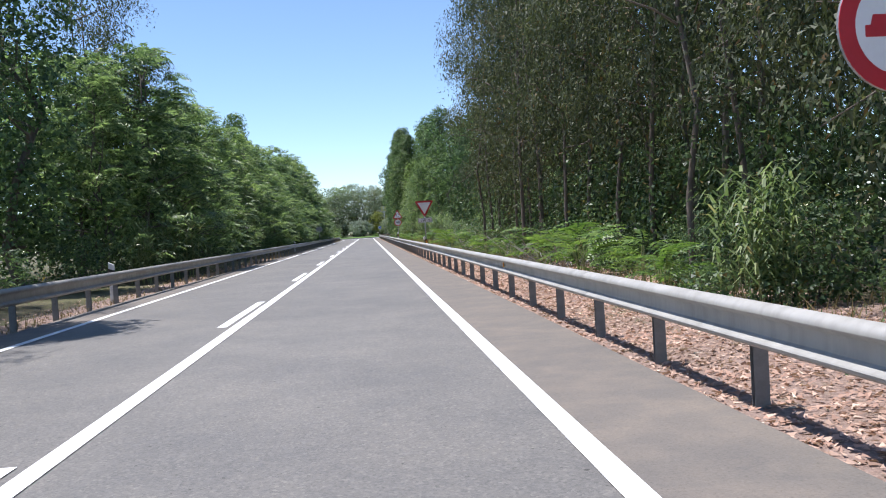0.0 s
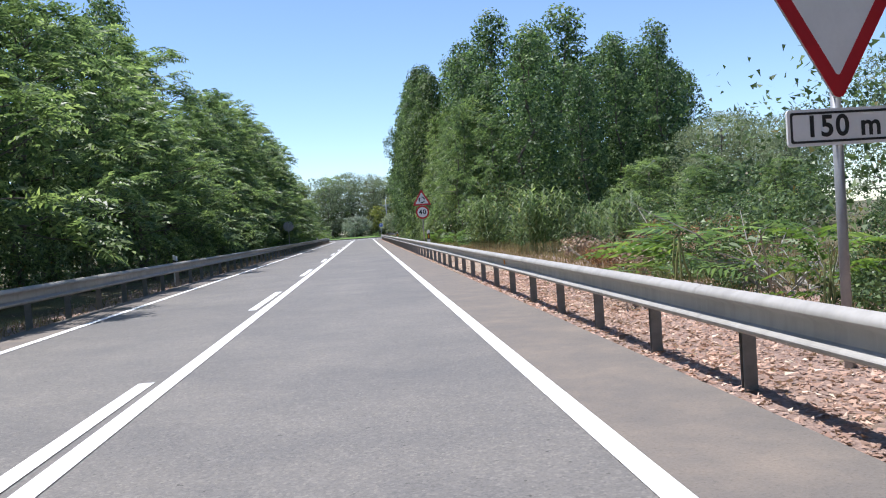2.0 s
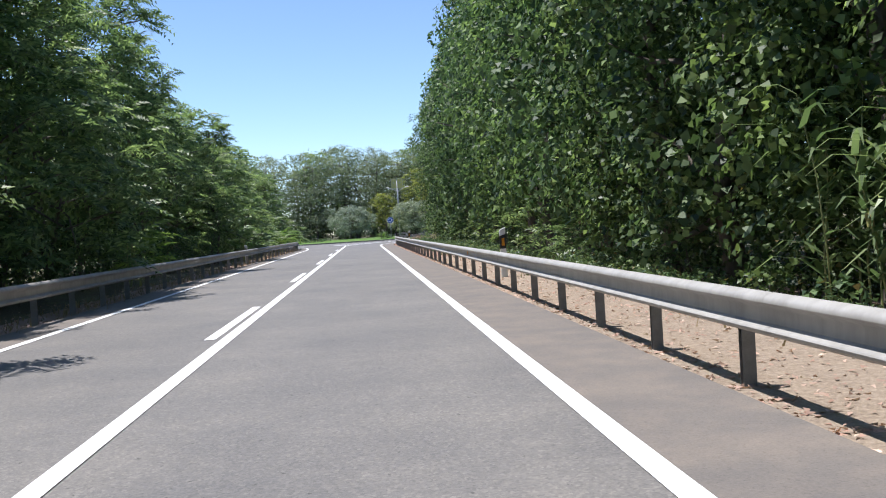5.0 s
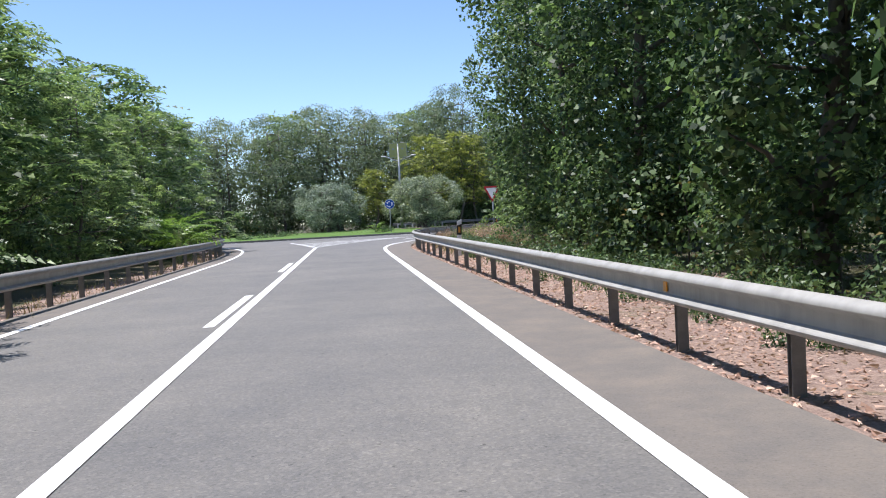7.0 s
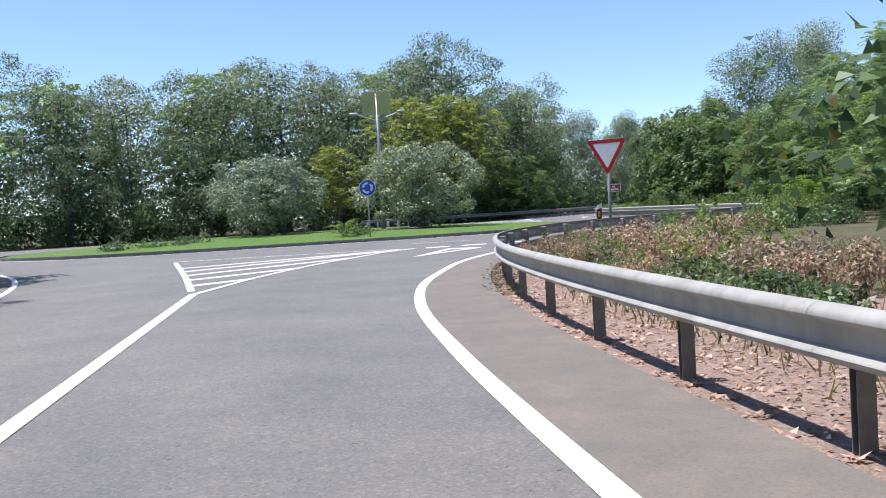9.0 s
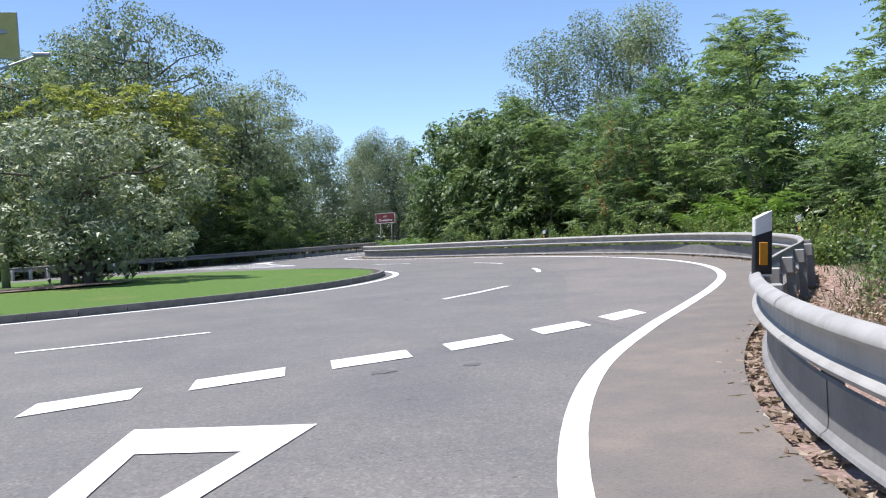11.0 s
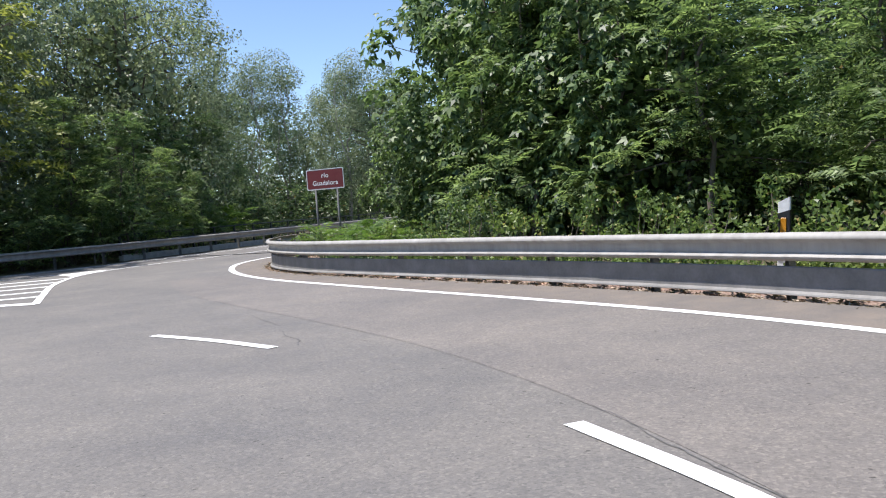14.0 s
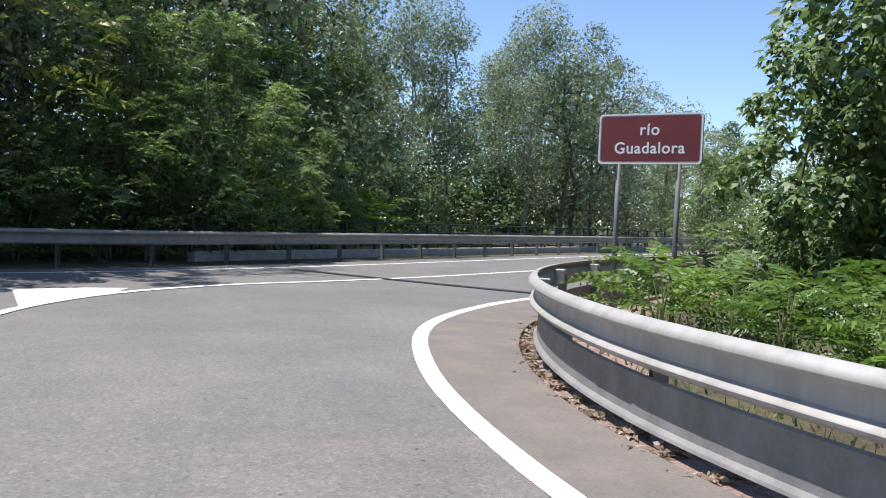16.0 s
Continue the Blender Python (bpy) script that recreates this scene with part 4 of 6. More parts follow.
# ---- vegetation helpers ----
def bundle(name, bm, material, parent):
    return tagged(part(name, bm, material, parent), kind="stuff")


def unit(v):
    return v / np.maximum(np.linalg.norm(v, axis=-1, keepdims=True), 1e-9)


def leaf_arrays(base, way, up, length, width, fold=0.18, quad=False):
    """Pointed leaves: base points, directions, rough normals, sizes."""
    way = unit(way)
    side = unit(np.cross(way, up))
    nrm = np.cross(side, way)
    L, W = length[:, None], width[:, None]
    if quad:
        mid = base + way * L * 0.42
        return np.stack([base, mid - side * W / 2 + nrm * W * fold, base + way * L - nrm * L * 0.15, mid + side * W / 2 + nrm * W * fold], 1)
    root = base + way * L * 0.12
    return np.stack([root - side * W / 2 + nrm * W * fold, base + way * L - nrm * L * 0.12, root + side * W / 2 - nrm * W * fold * 0.4], 1)


def leaf_object(name, leaves, material, parent=None, label=""):
    """One mesh of many leaves of three or four corners each."""
    n, k = leaves.shape[:2]
    me = bpy.data.meshes.new(name)
    me.vertices.add(n * k)
    me.vertices.foreach_set("co", leaves.astype(np.float32).ravel())
    me.loops.add(n * k)
    me.loops.foreach_set("vertex_index", np.arange(n * k, dtype=np.int32))
    me.polygons.add(n)
    me.polygons.foreach_set("loop_start", np.arange(0, n * k, k, dtype=np.int32))
    me.update(calc_edges=True)
    me.materials.append(material)
    ob = new(name, me)
    if parent:
        ob.parent = parent
    if label:
        tagged(ob, label)
    return ob


def blobs_points(rng, blobs, n, shell=0.55):
    """Points in and on a cluster of ellipsoids, with their outward ways."""
    vol = np.array([b[3] * b[3] for b in blobs])
    pick = rng.choice(len(blobs), n, p=vol / vol.sum())
    bl = np.array(blobs)[pick]
    d = unit(rng.normal(size=(n, 3)))
    r = shell + (1.06 - shell) * rng.random(n) ** 0.6
    rad = np.stack([bl[:, 3], bl[:, 3], bl[:, 3] * bl[:, 4]], 1)
    return bl[:, :3] + d * rad * r[:, None], d


def core_quads(rng, blobs, s=0.58):
    """Rough inner leaf masses that close a crown's heart, as folded patches."""
    out = []
    for b in blobs:
        n = 150
        d = unit(rng.normal(size=(n, 3)))
        rad = np.array([b[3], b[3], b[3] * b[4]]) * s
        p = np.array(b[:3]) + d * rad * rng.uniform(0.6, 1.0, (n, 1))
        t = unit(np.cross(d, rng.normal(size=(n, 3))))
        L = np.full(n, min(0.42, b[3] * 0.4)) * rng.uniform(0.7, 1.2, n)
        out.append(leaf_arrays(p - t * L[:, None] * 0.5, t, d, L, L * 0.8, -0.1))
    return np.concatenate(out)


def simple_leaves(rng, blobs, n, length, width, droop=0.2, shell=0.5):
    p, d = blobs_points(rng, blobs, n, shell)
    way = unit(d * 0.6 + rng.normal(size=(n, 3)) * 0.7 + np.array([0, 0, -droop]))
    up = unit(rng.normal(size=(n, 3)) * 0.45 + np.array([0, 0, 0.5]) + d * 0.9)
    s = rng.uniform(0.7, 1.25, n)
    return leaf_arrays(p, way, up, length * s, width * s)


def fronds(rng, base, way, length, pairs, leaf_len, leaf_w):
    """Pinnate leaves: pairs of leaflets along a drooping rib."""
    n = len(base)
    way = unit(way)
    side = unit(np.cross(way, np.array([0, 0, 1.0]) + rng.normal(size=(n, 3)) * 0.28))
    nrm = np.cross(side, way)
    out = []
    for k in range(pairs):
        t = (k + 0.8) / pairs
        c = base + way * (length * t)[:, None] - np.array([0, 0, 1.0]) * (length * 0.38 * t * t)[:, None]
        taper = 1.0 - 0.45 * abs(t - 0.45)
        for sg in (-1, 1):
            w = unit(side * sg + way * 0.45 - np.array([0, 0, 0.25]) + rng.normal(size=(n, 3)) * 0.12)
            out.append(leaf_arrays(c, w, nrm, np.full(n, leaf_len * taper), np.full(n, leaf_w * taper), 0.1))
    return np.concatenate(out)


def limb(bm, pts, r0, r1, sides=7):
    """A tapered tube through points."""
    prev = None
    n = len(pts)
    for i, p in enumerate(pts):
        p = Vector(p)
        d = (Vector(pts[min(i + 1, n - 1)]) - Vector(pts[max(i - 1, 0)])).normalized()
        x = d.orthogonal().normalized()
        y = d.cross(x)
        r = r0 + (r1 - r0) * i / (n - 1)
        ring = [bm.verts.new(p + (x * math.cos(a) + y * math.sin(a)) * r) for a in [2 * math.pi * k / sides for k in range(sides)]]
        if prev:
            for k in range(sides):
                bm.faces.new((prev[k], prev[(k + 1) % sides], ring[(k + 1) % sides], ring[k]))
        prev = ring
    bm.faces.new(prev)


def wander(rng, a, b, n=5, amt=0.06):
    a, b = np.array(a, float), np.array(b, float)
    L = np.linalg.norm(b - a)
    return [tuple(a + (b - a) * t + rng.normal(size=3) * amt * L * math.sin(math.pi * t)) for t in np.linspace(0, 1, n)]


def woody(rng, blobs, height, r, stems=1, fork=0.35, spread=0.3, bend=0.03):
    bm = bmesh.new()
    for k in range(stems):
        bx, by = (0, 0) if stems == 1 else (rng.normal() * spread, rng.normal() * spread)
        top = (bx + rng.normal() * 0.25, by + rng.normal() * 0.25, height * 0.86)
        stem = wander(rng, (bx, by, -0.3), top, 7, bend)
        limb(bm, stem, r / math.sqrt(stems), r * 0.15)
        for b in blobs[k::stems]:
            z = max(height * fork, b[2] - b[3] * 0.9)
            t = min(0.95, max(0.1, z / (height * 0.86)))
            st = np.array(stem[0]) + (np.array(stem[-1]) - np.array(stem[0])) * t
            i = min(len(stem) - 2, int(t * (len(stem) - 1)))
            fr = t * (len(stem) - 1) - i
            st = np.array(stem[i]) * (1 - fr) + np.array(stem[i + 1]) * fr
            limb(bm, wander(rng, st, b[:3], 4, 0.08), r * 0.42 / math.sqrt(stems), r * 0.08, 5)
    return bm


def crown_blobs(rng, z0, z1, radius, n, shape="round"):
    out = []
    for k in range(n):
        t = (k + 0.5) / n
        z = z0 + (z1 - z0) * t
        if shape == "column":
            R = radius * (0.55 + 0.45 * math.sin(math.pi * min(1, t * 0.9 + 0.08))) * 0.6
        elif shape == "wide":
            R = radius * (0.45 + 0.55 * math.sin(math.pi * (0.2 + 0.7 * t)))
        elif shape == "cone":
            R = radius * (1.12 - 0.95 * t)
        else:
            R = radius * math.sin(math.pi * (0.15 + 0.75 * t)) ** 0.7
        a = k * 2.4 + rng.uniform(-0.5, 0.5)
        off = R * (rng.uniform(0.55, 0.95) if shape == "cone" else rng.uniform(0.3, 0.85))
        size = radius * rng.uniform(0.32, 0.55) * (1.15 - 0.62 * t if shape == "cone" else 1.0)
        out.append((off * math.cos(a), off * math.sin(a), z, size, rng.uniform(0.7, 1.1)))
    return out


def clumps(rng, n, z0, z1, radius, shape, cr, inner=0.2):
    """Tufts on a lobed crown envelope: (x, y, z, tuft radius, outward way)."""
    lob = rng.uniform(0, 6.28, 3)
    out = []
    for k in range(n):
        t = (k + rng.uniform(0.1, 0.9)) / n
        if shape == "column":
            prof = 0.64 * (0.42 + 0.58 * math.sin(math.pi * min(1.0, 0.06 + t * 0.84))) * (1 - 0.75 * max(0.0, t - 0.68) / 0.32)
        elif shape == "wide":
            prof = 0.4 + 0.6 * math.sin(math.pi * (0.18 + 0.74 * t))
        else:
            prof = math.sin(math.pi * (0.16 + 0.78 * t)) ** 0.8
        a = k * 2.39996 + rng.uniform(-0.4, 0.4)
        lobes = 1 + 0.16 * math.sin(2 * a + lob[0] + 3 * t) + 0.13 * math.sin(3 * a + lob[1] - 5 * t) + 0.1 * math.sin(9 * t + lob[2])
        r = radius * prof * lobes * (rng.uniform(0.25, 0.7) if rng.random() < inner else rng.uniform(0.82, 1.05))
        out.append((r * math.cos(a), r * math.sin(a), z0 + (z1 - z0) * t, cr * rng.uniform(0.65, 1.25), a))
    return np.array(out)


def lobed(rng, z0, z1, radius, lobes, per, shape="round"):
    """Twig ends on the upper and outer sides of a few big separate limbs of foliage."""
    out = []
    for b in crown_blobs(rng, z0, z1, radius, lobes, shape):
        R_ = b[3] * 0.95
        a0 = math.atan2(b[1], b[0])
        for k in range(per):
            d = unit(rng.normal(size=(1, 3)))[0] + np.array([math.cos(a0) * 0.55, math.sin(a0) * 0.55, 0.6])
            d = d / np.linalg.norm(d)
            q = np.array(b[:3]) + d * R_ * rng.uniform(0.75, 1.05) * np.array([1, 1, 0.8])
            out.append((q[0], q[1], q[2], R_ * 0.5, math.atan2(d[1], d[0])))
    return np.array(out)


def tuft_leaves(rng, cl, per, length, width, droop=0.15, flat=0.75, quad=False):
    """Leaves laid like shingles over the outer and upper sides of each tuft."""
    c = np.repeat(cl, per, axis=0)
    n = len(c)
    out = np.stack([np.cos(c[:, 4]), np.sin(c[:, 4]), np.zeros(n)], 1)
    d = unit(unit(rng.normal(size=(n, 3))) + out * 0.4 + np.array([0, 0, 0.42]))
    r = c[:, 3:4] * (0.45 + 0.62 * rng.random((n, 1)) ** 0.6)
    pos = c[:, :3] + d * r * np.array([1, 1, flat])
    nrm = unit(d + np.array([0, 0, 0.25]) + rng.normal(size=(n, 3)) * 0.42)
    way = unit(np.cross(nrm, rng.normal(size=(n, 3))) + out * 0.35 - np.array([0, 0, droop]))
    s = rng.uniform(0.65, 1.25, n)
    return leaf_arrays(pos, way, nrm, length * s, width * s, 0.18, quad)


def lobed_leaves(rng, cl, per, size):
    """Broad leaves of three lobes, drooping from the ends of twigs."""
    c = np.repeat(cl, per, axis=0)
    n = len(c)
    out = np.stack([np.cos(c[:, 4]), np.sin(c[:, 4]), np.zeros(n)], 1)
    d = unit(unit(rng.normal(size=(n, 3))) + out * 0.5 + np.array([0, 0, 0.35]))
    pos = c[:, :3] + d * c[:, 3:4] * (0.4 + 0.6 * rng.random((n, 1)))
    nrm = unit(d * 0.7 + np.array([0, 0, 0.7]) + rng.normal(size=(n, 3)) * 0.3)
    way = unit(np.cross(nrm, rng.normal(size=(n, 3))) + out * 0.6 - np.array([0, 0, 0.45]))
    side = unit(np.cross(way, nrm))
    L = size * rng.uniform(0.65, 1.2, n)
    leaves = [leaf_arrays(pos, way, nrm, L, L * 0.5, 0.12, True)]
    for sg in (-1, 1):
        leaves.append(leaf_arrays(pos, unit(way * 0.6 + side * sg), nrm, L * 0.78, L * 0.42, 0.12, True))
    return np.concatenate(leaves)


def whorls(rng, cl, per, length, pairs, leaf_len, leaf_w):
    """Twig ends, each with a rosette of pinnate leaves arching out of it."""
    c = np.repeat(cl, per, axis=0)
    n = len(c)
    a = np.tile(np.arange(per) * (2 * math.pi / per), len(cl)) + rng.normal(size=n) * 0.3
    up = rng.uniform(-0.2, 1.1, n)
    way = np.stack([np.cos(a), np.sin(a), up], 1) + np.stack([np.cos(c[:, 4]), np.sin(c[:, 4]), np.zeros(n)], 1) * 0.5
    base = c[:, :3] + rng.normal(size=(n, 3)) * 0.1
    return fronds(rng, base, way, length * rng.uniform(0.7, 1.2, n), pairs, leaf_len, leaf_w)


def heart(rng, z0, z1, radius, k=7, quad=False):
    """Inner leaf masses along the stem that close the crown."""
    bl = [(rng.normal() * radius * 0.15, rng.normal() * radius * 0.15, z0 + (z1 - z0) * (i + 0.5) / k, radius * 0.62, 0.9) for i in range(k)]
    out = []
    for b in bl:
        n = 230
        d = unit(rng.normal(size=(n, 3)))
        pp = np.array(b[:3]) + d * np.array([b[3], b[3], b[3] * 0.9]) * rng.uniform(0.5, 1.0, (n, 1))
        t = unit(np.cross(d, rng.normal(size=(n, 3))))
        L = min(0.34, radius * 0.1) * rng.uniform(0.7, 1.3, n)
        out.append(leaf_arrays(pp - t * L[:, None] * 0.5, t, d, L, L * 0.8, 0.1, quad))
    return np.concatenate(out)


def limb_ends(cl, step):
    return [tuple(q[:4]) + (1.0,) for q in cl[::step]]


TREES = {}
KINDS = {
    # kind: (name, category, label, height of the model)
    "ail": ("tree_of_heaven", "tree", "leafy green tree of heaven with feathery compound leaves", 10.0),
    "ailf": ("tree_of_heaven", "tree", "green tree of heaven standing behind the roadside trees", 10.0),
    "popf": ("poplar_tree", "tree", "tall dark-green poplar deep in the grove", 17.0),
    "ailr": ("tree_of_heaven", "tree", "tree of heaven with feathery leaves and orange seed clusters", 10.0),
    "pop": ("poplar_tree", "tree", "tall dense dark-green poplar beside the road", 17.0),
    "ailn": ("tree_of_heaven", "tree", "leafy green tree of heaven with long feathery leaves by the roundabout", 10.0),
    "popn": ("poplar_tree", "tree", "dense broad-leaved poplar overhanging the verge", 15.0),
    "euc": ("eucalyptus_tree", "tree", "tall eucalyptus with drooping dull-green foliage and bare stems", 16.0),
    "wil": ("willow_tree", "tree", "broad grey-green willow with a dense crown", 14.0),
    "wilf": ("willow_tree", "tree", "broad grey-green willow far behind the road", 14.0),
    "sil": ("white_poplar_tree", "tree", "slender white poplar with silvery leaves", 13.0),
    "fig": ("fig_tree", "tree", "dense fig tree with large glossy lobed leaves behind the rail", 8.0),
    "oli": ("olive_tree", "tree", "low rounded olive tree with grey leaves on the lawn", 4.4),
    "yel": ("acacia_tree", "tree", "yellow-green flowering acacia tree beyond the island", 8.0),
    "bush": ("bush", "bush", "dense green bush growing by the road", 3.2),
    "vine": ("creeper", "bush", "low sprawling green creeper behind the rail", 1.0),
    "ivy": ("creeper", "bush", "bright yellow-green creeper sprawling behind the rail", 1.0),
    "wither": ("withered_creeper", "bush", "tangle of withered brown creeper leaves and bare stems", 1.0),
    "fern": ("ailanthus_shoot", "bush", "bright green feathery young ailanthus shoots", 1.7),
    "reed": ("giant_cane", "cane", "clump of giant cane with long arching leaves", 3.6),
    "dead": ("dead_branches", "bush", "tangle of bare grey dead branches", 1.6),
}


def build(kind, var):
    name, cat, label, h = KINDS[kind]
    rng = np.random.default_rng(1000 + var * 17 + sum(map(ord, kind)))
    t = thing(name, label, cat, "roadside vegetation")
    if kind == "ailf":
        cl = clumps(rng, 70, 1.2, 9.5, 3.2, "round", 0.8)
        part("trunk", woody(rng, limb_ends(cl, 12), h, 0.13, 1, 0.25, 0.4), M_BARK, t, "", True)
        leaf_object("crown", np.concatenate([whorls(rng, cl, 8, 0.95, 4, 0.36, 0.17), heart(rng, 1.0, 9.0, 2.4)]), M_L_AIL, t)
    elif kind == "popf":
        cl = clumps(rng, 80, 1.5, 16.6, 3.0, "column", 0.95)
        part("trunk", woody(rng, limb_ends(cl, 13), h, 0.2, 1, 0.15), M_BARK, t, "", True)
        leaf_object("crown", np.concatenate([tuft_leaves(rng, cl, 54, 0.265, 0.225, 0.25), heart(rng, 1.5, 16.0, 1.9, 9)]), M_L_POP, t)
    elif kind in ("ail", "ailr"):
        cl = lobed(rng, 1.5, 9.5, 3.4, 22, 6, "cone") if kind == "ail" else lobed(rng, 1.4, 9.3, 3.0, 13, 8)
        part("trunk", woody(rng, limb_ends(cl, 6), h, 0.13, 2, 0.25, 0.4), M_BARK, t, "", True)
        leaf_object("crown", np.concatenate([whorls(rng, cl, 7, 0.78, 6, 0.26, 0.1), heart(rng, 0.8, 5.6, 2.3, 4), heart(rng, 5.6, 8.8, 1.1, 2)]), M_L_AIL, t)
        if kind == "ailr":
            sub = [(q[0] * 1.12, q[1] * 1.12, q[2] + 0.2, 0.32, 1.5) for q in cl[10:80:3]]
            tagged(leaf_object("orange_seed", simple_leaves(rng, sub, 900, 0.13, 0.07, 0.6, 0.5), M_L_RED, t, "orange seed clusters"), kind="stuff")
    elif kind == "pop":
        cl = clumps(rng, 150, 1.6, 16.6, 3.1, "column", 0.85)
        part("trunk", woody(rng, limb_ends(cl, 7), h, 0.2, 1, 0.15), M_BARK, t, "", True)
        leaf_object("crown", np.concatenate([tuft_leaves(rng, cl, 48, 0.235, 0.2, 0.25), heart(rng, 2.0, 16.0, 1.7, 9)]), M_L_POP, t)
    elif kind == "ailn":
        cl = lobed(rng, 1.3, 9.3, 3.2, 22, 7, "cone")
        part("trunk", woody(rng, limb_ends(cl, 9), h, 0.13, 2, 0.25, 0.4), M_BARK, t, "", True)
        leaf_object("crown", np.concatenate([whorls(rng, cl, 7, 0.85, 8, 0.22, 0.078), heart(rng, 0.6, 5.6, 2.2, 5), heart(rng, 5.6, 8.6, 1.1, 2)]), M_L_AIL, t)
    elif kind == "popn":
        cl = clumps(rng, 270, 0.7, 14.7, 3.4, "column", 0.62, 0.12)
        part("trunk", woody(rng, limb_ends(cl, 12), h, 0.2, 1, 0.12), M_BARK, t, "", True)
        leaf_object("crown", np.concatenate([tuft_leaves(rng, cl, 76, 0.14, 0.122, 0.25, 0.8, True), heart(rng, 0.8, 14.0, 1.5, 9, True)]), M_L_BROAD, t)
    elif kind == "euc":
        cl = lobed(rng, (2.2, 3.4, 4.4)[var], 14.6, 3.5, 17, 8)
        part("trunk", woody(rng, limb_ends(cl, 9), h, 0.13, 2, 0.3, 0.7, 0.012), M_BARK_E, t, "", True)
        core = clumps(rng, 40, (1.8, 2.6, 3.6)[var], 14.6, 1.7, "round", 1.1, 0.4)
        leaf_object("crown", np.concatenate([tuft_leaves(rng, cl, 105, 0.15, 0.05, 0.9, 1.1), tuft_leaves(rng, core, 80, 0.26, 0.08, 1.3, 1.2)]), M_L_EUC, t)
    elif kind == "wilf":
        cl = lobed(rng, 1.4, 12.6, 4.9, 17, 7, "wide")
        part("trunk", woody(rng, limb_ends(cl, 15), h, 0.24, 1, 0.2, 0.4), M_BARK, t, "", True)
        leaf_object("crown", np.concatenate([tuft_leaves(rng, cl, 40, 0.32, 0.15, 0.35), heart(rng, 1.2, 11.6, 4.0, 5)]), M_L_WIL, t)
    elif kind == "wil":
        cl = lobed(rng, 1.4, 12.6, 4.9, 19, 8, "wide")
        part("trunk", woody(rng, limb_ends(cl, 9), h, 0.24, 2, 0.2, 0.4), M_BARK, t, "", True)
        leaf_object("crown", np.concatenate([tuft_leaves(rng, cl, 78, 0.21, 0.1, 0.35), heart(rng, 1.2, 11.6, 4.0, 6)]), M_L_WIL, t)
    elif kind == "sil":
        bl = crown_blobs(rng, 2.5, 12.0, 2.6, 15)
        part("trunk", woody(rng, bl, h, 0.14, 2, 0.2, 0.35), M_BARK_P, t, "", True)
        leaf_object("crown", simple_leaves(rng, bl, 14500, 0.11, 0.095, 0.2, 0.35), M_L_SIL, t)
    elif kind == "fig":
        cl = np.concatenate([lobed(rng, 0.9, 7.3, 2.7, 20, 7), clumps(rng, 40, 0.4, 6.8, 2.5, "wide", 0.55)])
        part("trunk", woody(rng, limb_ends(cl, 10), h, 0.13, 3, 0.15, 0.4), M_BARK, t, "", True)
        leaf_object("crown", np.concatenate([lobed_leaves(rng, cl, 22, 0.25), heart(rng, 0.2, 7.0, 2.5, 9, True)]), M_L_FIG, t)
    elif kind == "oli":
        cl = clumps(rng, 110, 0.75, 4.1, 2.2, "wide", 0.5)
        part("trunk", woody(rng, limb_ends(cl, 9), h, 0.3, 5, 0.12, 0.3), M_BARK, t, "", True)
        leaf_object("crown", np.concatenate([tuft_leaves(rng, cl, 150, 0.15, 0.06, 0.0), heart(rng, 0.3, 3.7, 1.9, 7)]), M_L_OLI, t)
    elif kind == "yel":
        cl = clumps(rng, 70, 2.0, 7.6, 2.6, "round", 0.6)
        part("trunk", woody(rng, limb_ends(cl, 9), h, 0.13, 1, 0.25), M_BARK, t, "", True)
        leaf_object("crown", np.concatenate([whorls(rng, cl, 8, 0.6, 4, 0.24, 0.12), heart(rng, 2.0, 7.0, 1.9, 4)]), M_L_YEL, t)
    elif kind == "bush":
        cl = clumps(rng, 42, 0.25, 2.85, 1.6, "wide", 0.5)
        bundle("stem", woody(rng, limb_ends(cl, 4), 2.6, 0.05, 4, 0.05, 0.4), M_BARK, t)
        if var % 2:
            leaf_object("foliage", whorls(rng, cl[:34], 7, 0.55, 5, 0.2, 0.09), M_L_AIL, t)
        else:
            leaf_object("foliage", np.concatenate([tuft_leaves(rng, cl, 52, 0.135, 0.1, 0.1, 0.75, True), heart(rng, 0.2, 2.4, 1.2, 2, True)]), M_L_BUSH, t)
    elif kind == "wither":
        bl = [(rng.uniform(-1.2, 1.2), rng.uniform(-0.8, 0.8), rng.uniform(0.1, 0.6), rng.uniform(0.25, 0.5), 0.8) for k in range(8)]
        leaf_object("foliage", simple_leaves(rng, bl, 2000, 0.085, 0.06, 0.5, 0.4), M_L_RUST if var > 1 else M_L_DEAD, t, "withered brown leaves")
        bm = bmesh.new()
        for b in bl + bl:
            e = np.array(b[:3]) + rng.normal(size=3) * 0.4
            limb(bm, wander(rng, (b[0] * 0.4, b[1] * 0.4, -0.1), e, 5, 0.18), 0.014, 0.004, 4)
        bundle("stem", bm, M_BARK_P, t)
    elif kind == "ivy":
        bl = [(rng.uniform(-1.0, 1.0), rng.uniform(-0.6, 0.6), rng.uniform(0.1, 0.6), rng.uniform(0.28, 0.42), 0.8) for k in range(7)]
        tips = [(rng.uniform(-0.9, 0.9), rng.uniform(-0.4, 0.4), rng.uniform(0.85, 1.15), rng.uniform(0.1, 0.17), 1.6) for k in range(4)]
        leaf_object("foliage", np.concatenate([simple_leaves(rng, bl, 1000, 0.085, 0.075, 0.0, 0.5), simple_leaves(rng, tips, 160, 0.085, 0.07, 0.0, 0.5)]), M_L_IVY, t)
        bm = bmesh.new()
